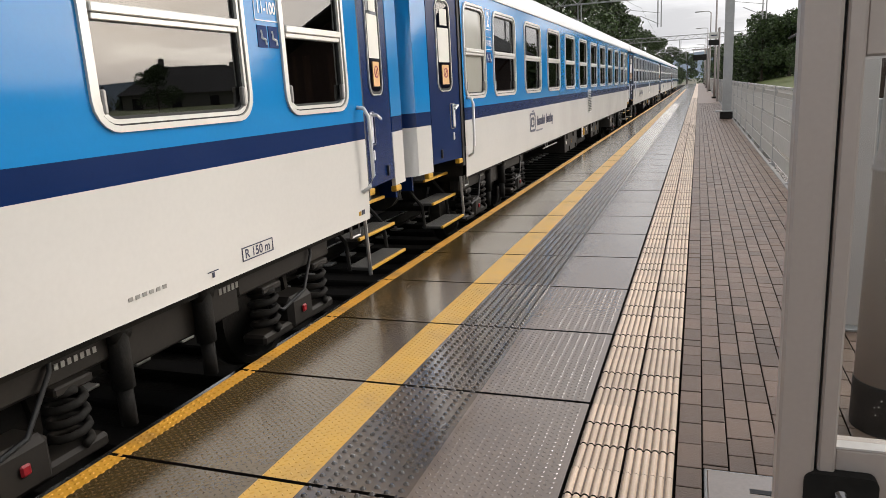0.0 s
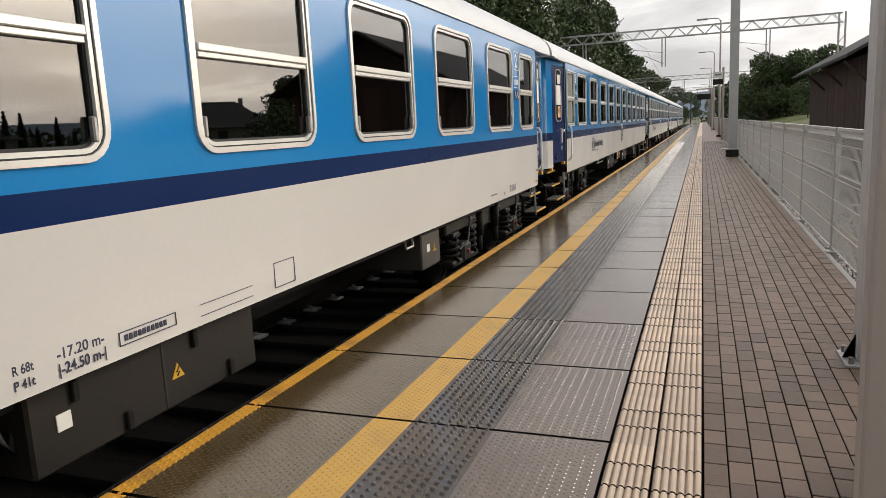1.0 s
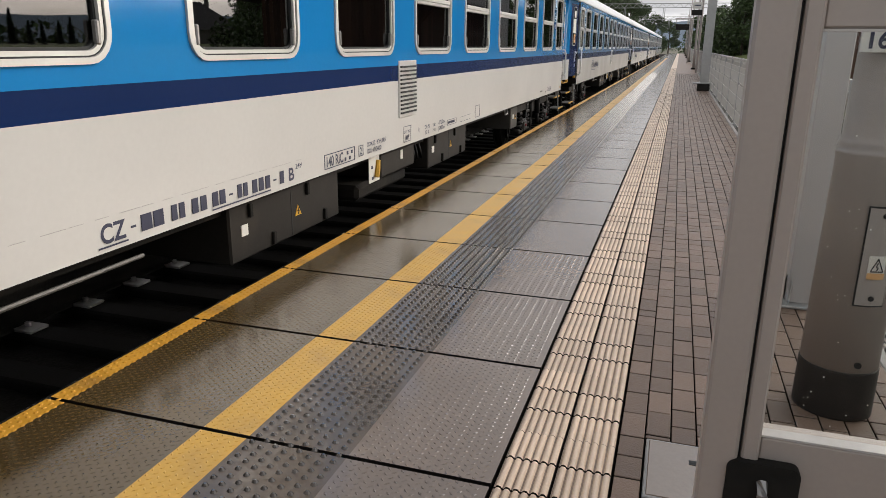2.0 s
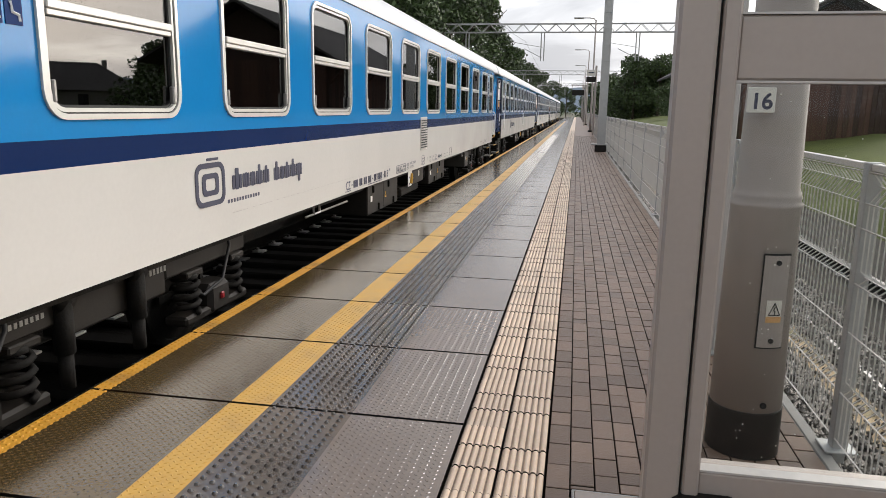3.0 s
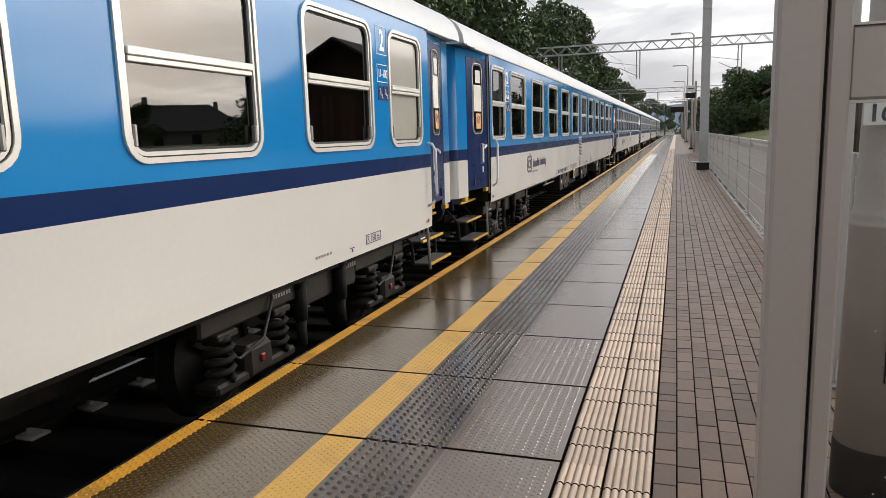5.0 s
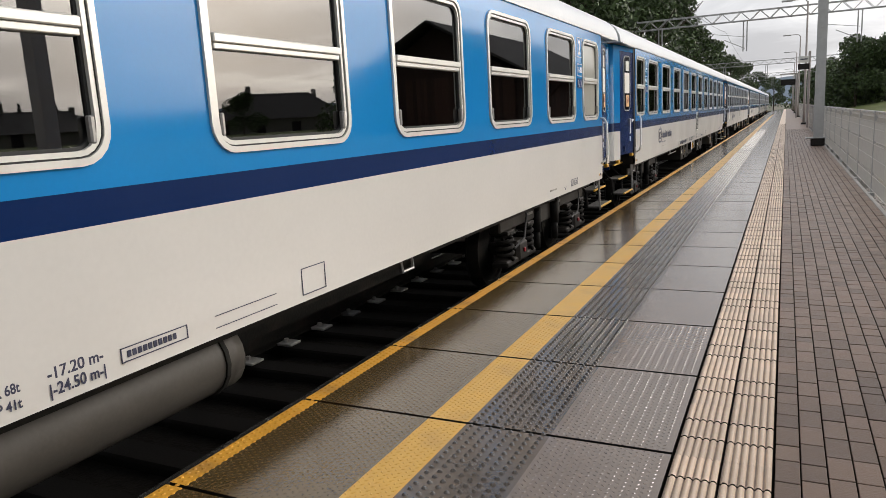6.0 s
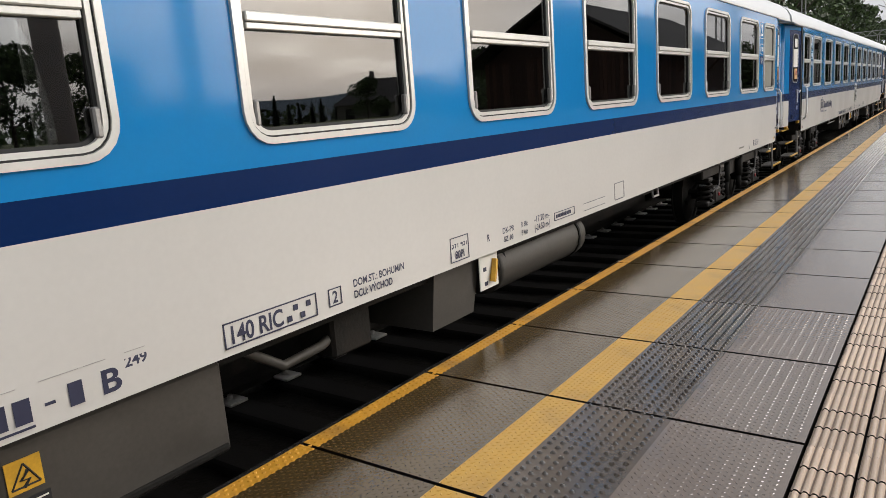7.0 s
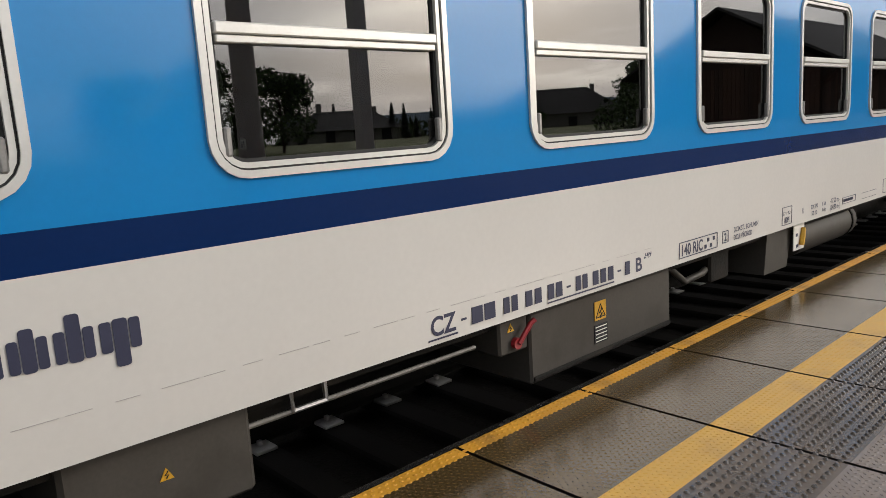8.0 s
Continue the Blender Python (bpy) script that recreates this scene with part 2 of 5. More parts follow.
M_PLASTER = mat("house_plaster", (0.20, 0.19, 0.17), 0.9, vary=0.15, scale=1)
M_BARK = mat("bark", (0.060, 0.045, 0.032), 0.9, vary=0.4, scale=6, bump=0.5)
M_LEAF = mat("broad_leaves", (0.054, 0.085, 0.026), 0.6, vary=0.5, scale=0.5, fine=3, each=0.8, island=True)
M_NEEDLE = mat("spruce_needles", (0.016, 0.030, 0.014), 0.7, vary=0.4, scale=0.6, each=0.6, island=True)
M_HILL = mat("far_hill", (0.22, 0.27, 0.32), 1.0, vary=0.1, scale=0.01)


# ---------------------------------------------------------------- mesh helpers
def mesh_of(name, bm, mats, smooth=False):
    me = bpy.data.meshes.new(name)
    bm.to_mesh(me)
    bm.free()
    for m in mats if isinstance(mats, (list, tuple)) else [mats]:
        me.materials.append(m)
    if smooth:
        for p in me.polygons:
            p.use_smooth = True
    return me


def place(name, me, parent=None, loc=(0, 0, 0), label="", rot=None):
    ob = new(name, me)
    ob.location = loc
    if rot:
        ob.rotation_euler = [radians(a) for a in rot]
    if parent:
        ob.parent = parent
    return tagged(ob, label)


def part(name, bm, material, parent, label="", smooth=False, loc=(0, 0, 0)):
    return place(name, mesh_of(name, bm, material, smooth), parent, loc, label)


def box(bm, x0, x1, y0, y1, z0, z1, bevel=0.0, mi=0):
    g = bmesh.ops.create_cube(bm, size=1.0, matrix=Matrix.LocRotScale(((x0 + x1) / 2, (y0 + y1) / 2, (z0 + z1) / 2), None, (x1 - x0, y1 - y0, z1 - z0)))
    fs = {f for v in g["verts"] for f in v.link_faces}
    for f in fs:
        f.material_index = mi
    if bevel:
        es = list({e for v in g["verts"] for e in v.link_edges})
        bmesh.ops.bevel(bm, geom=es, offset=bevel, segments=1, affect="EDGES", profile=0.7)
    return g["verts"]


def boxed(*a, **k):
    bm = bmesh.new()
    box(bm, *a, **k)
    return bm


def tube(bm, pts, r, sides=8, mi=0, r2=None):
    """A round bar through the points."""
    pts = [Vector(p) for p in pts]
    rings = []
    for i, p in enumerate(pts):
        d = (pts[min(i + 1, len(pts) - 1)] - pts[max(i - 1, 0)]).normalized()
        up = Vector((0, 0, 1)) if abs(d.z) < 0.9 else Vector((1, 0, 0))
        a = d.cross(up).normalized()
        b = a.cross(d).normalized()
        rr = r if r2 is None else r + (r2 - r) * i / (len(pts) - 1)
        rings.append([bm.verts.new(p + (a * math.cos(2 * math.pi * k / sides) + b * math.sin(2 * math.pi * k / sides)) * rr) for k in range(sides)])
    for r0, r1 in zip(rings, rings[1:]):
        for k in range(sides):
            bm.faces.new((r0[k], r0[(k + 1) % sides], r1[(k + 1) % sides], r1[k])).material_index = mi
    bm.faces.new(rings[0][::-1]).material_index = mi
    bm.faces.new(rings[-1]).material_index = mi


def rounded(w, h, r, n=5):
    """The outline of a rounded rectangle about its middle, as (y, z)."""
    out = []
    for cx, cz, a0 in ((w / 2 - r, h / 2 - r, 0), (-w / 2 + r, h / 2 - r, 90), (-w / 2 + r, -h / 2 + r, 180), (w / 2 - r, -h / 2 + r, 270)):
        for i in range(n + 1):
            a = radians(a0 + 90 * i / n)
            out.append((cx + r * math.cos(a), cz + r * math.sin(a)))
    return out


def ring(bm, outer, inner, x0, x1, mi=0):
    """A frame between two outlines with the same number of points, from depth x0 to x1 (towards +x)."""
    n = len(outer)
    vo, vi = [bm.verts.new((x1, y, z)) for y, z in outer], [bm.verts.new((x1, y, z)) for y, z in inner]
    wo, wi = [bm.verts.new((x0, y, z)) for y, z in outer], [bm.verts.new((x0, y, z)) for y, z in inner]
    for i in range(n):
        j = (i + 1) % n
        for q in ((vo[i], vo[j], vi[j], vi[i]), (wo[j], vo[j], vo[i], wo[i]), (vi[j], wi[j], wi[i], vi[i])):
            bm.faces.new(q[::-1]).material_index = mi
    bmesh.ops.recalc_face_normals(bm, faces=bm.faces)


def slab_of(bm, outline, x0, x1, mi=0):
    """A plate with that outline (y, z) from depth x0 to x1."""
    a, b = [bm.verts.new((x1, y, z)) for y, z in outline], [bm.verts.new((x0, y, z)) for y, z in outline]
    bm.faces.new(a).material_index = mi
    bm.faces.new(b[::-1]).material_index = mi
    for i in range(len(outline)):
        j = (i + 1) % len(outline)
        bm.faces.new((a[i], b[i], b[j], a[j])).material_index = mi
    bmesh.ops.recalc_face_normals(bm, faces=bm.faces)


SIDEWAYS = Matrix(((0, 0, 1, 0), (1, 0, 0, 0), (0, 1, 0, 0), (0, 0, 0, 1)))  # text that faces +x
FACING = Matrix(((1, 0, 0, 0), (0, 0, -1, 0), (0, 1, 0, 0), (0, 0, 0, 1)))  # text that faces -y


def lettering(name, body, height, material, parent, at, width=None, turn=SIDEWAYS, label="", middle=False):
    cu = bpy.data.curves.new(name, "FONT")
    cu.body, cu.size, cu.offset = body, height / 0.7, height * 0.035
    cu.align_x = "CENTER" if middle else "LEFT"
    tmp = bpy.data.objects.new(name, cu)
    me = bpy.data.meshes.new_from_object(tmp)
    bpy.data.objects.remove(tmp)
    if width and len(me.vertices):
        xs = [v.co.x for v in me.vertices]
        me.transform(Matrix.Diagonal((width / (max(xs) - min(xs)), 1, 1, 1)))
    me.transform(turn)
    me.materials.append(material)
    return place(name, me, parent, at, label)


def bars(name, spec, parent, at, material):
    """Plain bars (y0, y1, z0, z1) on the side, for writing that is not spelled out."""
    bm = bmesh.new()
    for y0, y1, z0, z1 in spec:
        box(bm, 0, 0.003, y0, y1, z0, z1)
    return tagged(part(name, bm, material, parent, "", loc=at), kind="stuff")


def outline_box(name, y0, y1, z0, z1, t, x, parent, material):
    return bars(name, [(y0, y1, z0, z0 + t), (y0, y1, z1 - t, z1), (y0, y0 + t, z0, z1), (y1 - t, y1, z0, z1)], parent, (x, 0, 0), material)

M_STENCIL = mat("worn_stencil", (0.24, 0.23, 0.21), 0.8, vary=0.3, fine=90)
M_PLATE = mat("pale_rail_plate", (0.32, 0.31, 0.295), 0.6, vary=0.35, scale=5, fine=40, each=0.9)
# wet stud colour darkened to stand in for the studs' shaded sides
M_STUD = mat("shade_dark_wet_stud", (0.042, 0.031, 0.022), 0.12, vary=0.3, scale=6, fine=80, spec=0.9, rough_vary=0.05)
# darker tile tone that paints the shade between the ribs
M_GROOVE_SHADE = mat("groove_shade_tone", (0.19, 0.135, 0.095), 0.6, vary=0.3, scale=7, fine=60)
M_SEAM = mat("faint_panel_seam", (0.36, 0.345, 0.325), 0.6, vary=0.25, fine=90)
M_PICTO = mat("pictogram_blue", (0.008, 0.03, 0.12), 0.7, vary=0.05, spec=0.2)

# ---------------------------------------------------------------- the train
TRACK_X, HALF, ZO, LEN = -3.664, 1.41, 0.55, 24.5
PROFILE = [(1.405, 2.72), (1.385, 2.84), (1.32, 2.96), (1.20, 3.06), (1.00, 3.16), (0.70, 3.25), (0.35, 3.305), (0, 3.325)]
WIN_Y = [8.556 - 1.925 * i for i in range(10)]
WC_Y = (10.09, -10.29)
W_W, W_Z0, W_Z1 = 1.31, 1.402, 2.565


def window_meshes(w, milky):
    """Frame, crossbar and panes of a coach window, about its middle."""
    h = W_Z1 - W_Z0
    bm = bmesh.new()
    ring(bm, rounded(w, h, 0.16), rounded(w - 0.064, h - 0.064, 0.13), -0.012, 0.016)
    frame_me = mesh_of("window_frame", bm, M_FRAME)
    rings = []
    for name, a, ra, b, rb, x0, x1, m in (("gasket", 0.064, 0.13, 0.082, 0.12, -0.03, 0.004, M_RUBBER), ("sash", 0.082, 0.12, 0.128, 0.10, -0.03, 0.006, M_FRAME), ("gasket", 0.128, 0.10, 0.16, 0.085, -0.04, -0.014, M_RUBBER)):
        bm = bmesh.new()
        ring(bm, rounded(w - a, h - a, ra), rounded(w - b, h - b, rb), x0, x1)
        rings.append((name, mesh_of(name, bm, m)))
    bm = bmesh.new()
    box(bm, -0.03, 0.018, -w / 2 + 0.075, w / 2 - 0.075, -0.012, 0.035, 0.006)
    box(bm, -0.03, 0.008, -w / 2 + 0.08, w / 2 - 0.08, -0.045, -0.014, 0.004)
    bar_me = mesh_of("crossbar", bm, M_FRAME)
    pane_out = rounded(w - 0.15, 0.56, 0.04)
    bm = bmesh.new()
    slab_of(bm, pane_out, -0.028, -0.022)
    up_me = mesh_of("pane", bm, M_MILK if milky else M_GLASS)
    bm = bmesh.new()
    slab_of(bm, rounded(w - 0.15, 0.56, 0.08), -0.034, -0.028)
    low_me = mesh_of("pane", bm, M_MILK if milky else M_GLASS)
    bm = bmesh.new()
    box(bm, -0.02, 0.015, -0.015, 0.015, -0.49, -0.37, 0.008)
    latch_me = mesh_of("window_latch", bm, M_STEEL)
    return frame_me, bar_me, up_me, low_me, latch_me, rings


WIN_SETS = {(W_W, False): window_meshes(W_W, False), (0.95, False): window_meshes(0.95, False), (0.95, True): window_meshes(0.95, True)}


def add_window(coach, y, w, milky):
    fr, bar, up, low, latch, rings = WIN_SETS[(w, milky)]
    win = place("window", fr, coach, (HALF, y, (W_Z0 + W_Z1) / 2 + ZO), "rounded alloy-framed coach window with crossbar")
    place("crossbar", bar, win)
    for name, me in rings:
        place(name, me, win)
    for me, z in ((up, 0.272), (low, -0.268)):
        p = place("pane", me, win, (0, 0, z))
        p.visible_shadow = False
    for sy in (-1, 1):
        place("window_latch", latch, win, (0, sy * (w / 2 - 0.085), 0))


def side_wall(bm, y0, y1, holes):
    """The platform-side wall between y0 and y1 with rectangular holes, in three paint bands."""
    zs = [(0.448, 1.400), (0.56, 1.405), (0.80, HALF), (1.147, HALF), (1.299, HALF), (W_Z0 + 0.05, HALF), (W_Z1 - 0.05, HALF), (2.72, 1.405)]
    ys = sorted({y0, y1, *(a for h in holes for a in h)})
    for (za, xa), (zb, xb) in zip(zs, zs[1:]):
        for a, b in zip(ys, ys[1:]):
            if za >= W_Z0 and zb <= W_Z1 and any(h[0] - 1e-6 <= a and b <= h[1] + 1e-6 for h in holes):
                continue
            f = bm.faces.new([bm.verts.new(p) for p in ((xa, a, za), (xa, b, za), (xb, b, zb), (xb, a, zb))])
            f.material_index = 0 if zb <= 1.17 else 1 if zb <= 1.33 else 2


def body_shell(coach, holes):
    bm = bmesh.new()
    side_wall(bm, -10.83, 10.83, holes)
    # hidden side, floor, inner back wall and the jambs at both ends
    for x, z0, z1, mi in ((-HALF, 0.455, 1.147, 0), (-HALF, 1.147, 1.299, 1), (-HALF, 1.299, 2.72, 2)):
        bm.faces.new([bm.verts.new(p) for p in ((x, 10.83, z0), (x, -10.83, z0), (x, -10.83, z1), (x, 10.83, z1))]).material_index = mi
    for e in (-1, 1):
        bm.faces.new([bm.verts.new(p) for p in ((1.355, 10.83 * e, 0.455), (-HALF, 10.83 * e, 0.455), (-HALF, 10.83 * e, 2.72), (1.405, 10.83 * e, 2.72))]).material_index = 3
    bm.faces.new([bm.verts.new(p) for p in ((1.355, -10.83, 0.46), (-HALF, -10.83, 0.46), (-HALF, 10.83, 0.46), (1.355, 10.83, 0.46))]).material_index = 3
    part("body", bm, [M_WHITE, M_NAVY, M_BLUE, M_UNDER], coach, "blue and white painted steel side", loc=(0, 0, ZO))
    bm = bmesh.new()
    prof = PROFILE + [(-x, z) for x, z in PROFILE[-2::-1]]
    for ya, yb in ((-12.14, -4.03), (-4.03, 4.03), (4.03, 12.14)):
        ra, rb = [bm.verts.new((x, ya, z)) for x, z in prof], [bm.verts.new((x, yb, z)) for x, z in prof]
        for i in range(len(prof) - 1):
            f = bm.faces.new((ra[i], rb[i], rb[i + 1], ra[i + 1]))
            f.smooth = True
    for y in (-12.14, 12.14):
        bm.faces.new([bm.verts.new((x, y, z)) for x, z in prof])
    bm.faces.new([bm.verts.new(p) for p in ((1.40, -12.14, 2.722), (-1.40, -12.14, 2.722), (-1.40, 12.14, 2.722), (1.40, 12.14, 2.722))])
    bmesh.ops.recalc_face_normals(bm, faces=bm.faces)
    part("roof", bm, M_ROOF, coach, "pale grey rounded roof", loc=(0, 0, ZO))
    part("rain_gutter", boxed(1.395, 1.425, -12.05, 12.05, 2.70, 2.725), M_FRAME, coach, loc=(0, 0, ZO))
    bm = bmesh.new()
    bm.faces.new([bm.verts.new(p) for p in ((0.25, -10.8, 1.3), (0.25, 10.8, 1.3), (0.25, 10.8, 2.70), (0.25, -10.8, 2.70))])
    for i in range(11):
        y = WIN_Y[0] + 0.9625 - 1.925 * i
        box(bm, 0.25, 1.37, y - 0.03, y + 0.03, 0.7, 2.70)
        if i < 10:
            box(bm, 0.30, 0.85, y - 0.65, y - 0.09, 0.9, 1.9, 0.05)
    bm.faces.new([bm.verts.new(p) for p in ((0.25, -10.8, 0.75), (1.38, -10.8, 0.75), (1.38, 10.8, 0.75), (0.25, 10.8, 0.75))])
    part("inner_wall", bm, M_INSIDE, coach, "compartments behind the windows, in a dark colour for the dim inside", loc=(0, 0, ZO))
    rnd = random.Random(len(bpy.data.objects))
    for y in WIN_Y:
        for side in (-1, 1):
            if rnd.random() < 0.55:
                bm = bmesh.new()
                n, w = 9, rnd.uniform(0.10, 0.22)
                yc = y + side * (0.57 - w / 2)
                pts = [(1.33 + 0.015 * (-1) ** k, yc - w / 2 + w * k / (n - 1)) for k in range(n)]
                for (xa, ya), (xb, yb) in zip(pts, pts[1:]):
                    bm.faces.new([bm.verts.new(p) for p in ((xa, ya, 1.45), (xb, yb, 1.45), (xb, yb, 2.5), (xa, ya, 2.5))])
                bmesh.ops.solidify(bm, geom=bm.faces[:], thickness=0.004)
                part("curtain", bm, M_CURTAIN, coach, "pale gathered curtain", loc=(0, 0, ZO))


def coach_end(coach, e):
    """Door, steps, grab rail, end panel and bellows at the end e (1 front, -1 rear)."""
    def tap(y):  # depth of the inclined end wall
        return 1.385 - 0.14 * (abs(y) - 10.83) / 1.25

    def plate(name, ya, yb, za, zb, material, out=0.0, thick=0.04, label=""):
        bm = bmesh.new()
        a = [(tap(ya) + out, ya), (tap(yb) + out, yb)]
        vs = []
        for d in (0, -thick):
            vs.append([bm.verts.new(p) for p in ((a[0][0] + d, ya, za), (a[1][0] + d, yb, za), (a[1][0] + d, yb, zb), (a[0][0] + d, ya, zb))])
        bm.faces.new(vs[0]), bm.faces.new(vs[1][::-1])
        for i in range(4):
            bm.faces.new((vs[0][i], vs[1][i], vs[1][(i + 1) % 4], vs[0][(i + 1) % 4]))
        bmesh.ops.recalc_face_normals(bm, faces=bm.faces)
        return part(name, bm, material, coach, label, loc=(0, 0, ZO))

    s = e
    door = plate("door", 10.90 * s, 11.68 * s, 0.70, 2.60, M_NAVY, 0.0, label="dark blue entrance door")
    slope = -0.14 / 1.25 * s
    yc = 11.29 * s
    base = Vector((tap(yc), yc, 0))

    def on_door(bm_make, name, material, z, dy=0.0, label="", out=0.0):
        bm = bmesh.new()
        bm_make(bm)
        bmesh.ops.transform(bm, verts=bm.verts, matrix=Matrix.Translation((base.x + slope * dy + out, yc + dy, z)) @ Matrix(((1, slope, 0, 0), (0, 1, 0, 0), (0, 0, 1, 0), (0, 0, 0, 1))))
        return part(name, bm, material, door, label)
    on_door(lambda b: ring(b, rounded(0.375, 1.02, 0.11), rounded(0.355, 1.00, 0.10), -0.01, 0.012), "door_window_lip", M_FRAME, 2.02)
    on_door(lambda b: ring(b, rounded(0.355, 1.00, 0.10), rounded(0.31, 0.95, 0.08), -0.01, 0.008), "door_window_frame", M_RUBBER, 2.02)
    pane = on_door(lambda b: slab_of(b, rounded(0.31, 0.95, 0.08), 0.0, 0.005), "pane", M_GLASS, 2.02)
    pane.visible_shadow = False
    on_door(lambda b: box(b, 0.006, 0.009, -0.14, 0.14, -0.19, 0.19), "notice", M_PAPER, 2.03, label="white paper notice behind the pane")
    on_door(lambda b: box(b, 0.007, 0.012, -0.085, 0.085, -0.11, 0.11), "notice", M_ORANGE, 1.70, 0.02, "orange warning notice")
    on_door(lambda b: (ring(b, rounded(0.11, 0.11, 0.05), rounded(0.08, 0.08, 0.035), 0.012, 0.014), tube(b, [(0.013, -0.035, -0.035), (0.013, 0.035, 0.035)], 0.006, 4)), "prohibition_mark", M_RED, 1.72, 0.02)
    on_door(lambda b: box(b, 0.006, 0.009, -0.09, 0.09, -0.09, 0.09), "notice", M_PAPER, 2.34, 0.02)
    on_door(lambda b: (box(b, 0, 0.012, -0.03, 0.03, -0.17, 0.10, 0.006), tube(b, [(0.012, 0.0, 0.08), (0.06, 0.0, 0.08), (0.065, 0.10 * s, 0.04)], 0.014)), "door_handle", M_RAIL_WHITE, 1.26, -0.20 * s, "chrome lever handle")
    on_door(lambda b: ring(b, rounded(0.13, 0.30, 0.03), rounded(0.115, 0.285, 0.025), 0.0, 0.006), "handle_surround", M_STEEL, 1.22, -0.17 * s)
    on_door(lambda b: box(b, 0, 0.01, -0.02, 0.02, -0.045, 0.045, 0.006), "lock_plate", M_RAIL_WHITE, 0.98, -0.18 * s)
    on_door(lambda b: box(b, 0, 0.02, -0.012, 0.012, -0.05, 0.05, 0.004), "door_stop", M_RUBBER, 0.80, 0.18 * s)
    plate("door_jamb", 10.835 * s, 10.895 * s, 0.60, 2.68, M_RUBBER, 0.012, 0.10)
    plate("lintel", 10.90 * s, 11.70 * s, 2.605, 2.70, M_BLUE, 0.0)
    plate("end_panel", 11.70 * s, 12.05 * s, 1.299, 2.70, M_BLUE, 0.002)
    plate("end_panel", 11.70 * s, 12.05 * s, 1.150, 1.296, M_NAVY, 0.002)
    plate("end_panel", 11.70 * s, 12.05 * s, 0.62, 1.147, M_WHITE, 0.002)
    def corner(za, zb, material):
        bm = bmesh.new()
        x0 = tap(12.05) + 0.002
        pts = [(x0 - d, q * s) for d, q in ((0, 12.052), (0.02, 12.10), (0.06, 12.15), (0.13, 12.19), (0.24, 12.21), (0.42, 12.215))]
        lo, hi = [bm.verts.new((x, y, za)) for x, y in pts], [bm.verts.new((x, y, zb)) for x, y in pts]
        for i in range(len(pts) - 1):
            bm.faces.new((lo[i], lo[i + 1], hi[i + 1], hi[i])).smooth = True
        bmesh.ops.solidify(bm, geom=bm.faces[:], thickness=0.01)
        bmesh.ops.recalc_face_normals(bm, faces=bm.faces)
        part("corner_panel", bm, material, coach, "rounded end corner", loc=(0, 0, ZO))

    corner(1.299, 2.70, M_BLUE)
    corner(1.150, 1.296, M_NAVY)
    corner(0.62, 1.147, M_WHITE)
    for y, z in ((11.78, 0.555), (10.95, 0.635)):
        part("yellow_corner", boxed(tap(y) - 0.05, tap(y) + 0.01, y * s - 0.07, y * s + 0.07, z, z + 0.06, 0.008), M_YELLOW, coach, loc=(0, 0, ZO))
    part("door_gutter", boxed(1.36, 1.43, 11.25 * s - 0.45, 11.25 * s + 0.45, 2.685, 2.715, 0.006), M_FRAME, coach, loc=(0, 0, ZO))
    # steps
    for z, x1, x0, k in ((-0.02, 1.36, 1.10, 0), (0.25, 1.26, 1.00, 1), (0.52, 1.17, 0.85, 2)):
        st = part("step", boxed(x0, x1 - 0.03, 11.28 * s - 0.40, 11.28 * s + 0.40, z - 0.03, z, 0.006), M_STEP, coach, "dirty grating tread with a yellow edge", loc=(0, 0, ZO))
        part("step_edge", boxed(x1 - 0.03, x1, 11.28 * s - 0.40, 11.28 * s + 0.40, z - 0.026, z + 0.004, 0.005), M_YELLOW, st)
    for dy in (-0.42, 0.42):
        bm = bmesh.new()
        tube(bm, [(0.85, 11.28 * s + dy, 0.52), (1.12, 11.28 * s + dy, 0.22), (1.14, 11.28 * s + dy, -0.05)], 0.02, 6)
        part("step_bracket", bm, M_UNDER, coach, loc=(0, 0, ZO))
    bm = bmesh.new()
    tube(bm, [(1.33, 10.86 * s, 0.46), (1.35, 10.86 * s, -0.08)], 0.018, 6)
    part("step_stay", bm, M_STEEL, coach, loc=(0, 0, ZO))
    bm = bmesh.new()
    tube(bm, [(1.33, 10.74 * s, 0.46), (1.33, 10.74 * s, 0.32), (1.33, 10.58 * s, 0.32), (1.33, 10.58 * s, 0.46)], 0.014, 6)
    part("shunter_handle", bm, M_STEEL, coach, loc=(0, 0, ZO))
    bm = bmesh.new()
    tube(bm, [(1.41, 10.72 * s, 1.42), (1.47, 10.72 * s, 1.41), (1.50, 10.74 * s, 1.34), (1.50, 10.76 * s, 0.84), (1.47, 10.73 * s, 0.74), (1.41, 10.71 * s, 0.70)], 0.017)
    part("grab_rail", bm, M_RAIL_WHITE, coach, "pale grey bent grab rail", smooth=True, loc=(0, 0, ZO))
    # end wall, bellows, buffers
    part("end_wall", boxed(-1.15, 1.15, 12.02 * s - 0.02, 12.02 * s + 0.02, 0.45, 2.70), M_NAVY, coach, loc=(0, 0, ZO))
    bm = bmesh.new()
    for k in range(3):
        y = (12.07 + 0.07 * k) * s
        ring_pts = rounded(1.6 - 0.08 * (k % 2), 2.62 - 0.08 * (k % 2), 0.3)
        vs = [bm.verts.new((a, y - 0.03, b + 1.75)) for a, b in ring_pts]
        ws = [bm.verts.new((a, y + 0.03, b + 1.75)) for a, b in ring_pts]
        for i in range(len(vs)):
            bm.faces.new((vs[i], vs[(i + 1) % len(vs)], ws[(i + 1) % len(vs)], ws[i]))
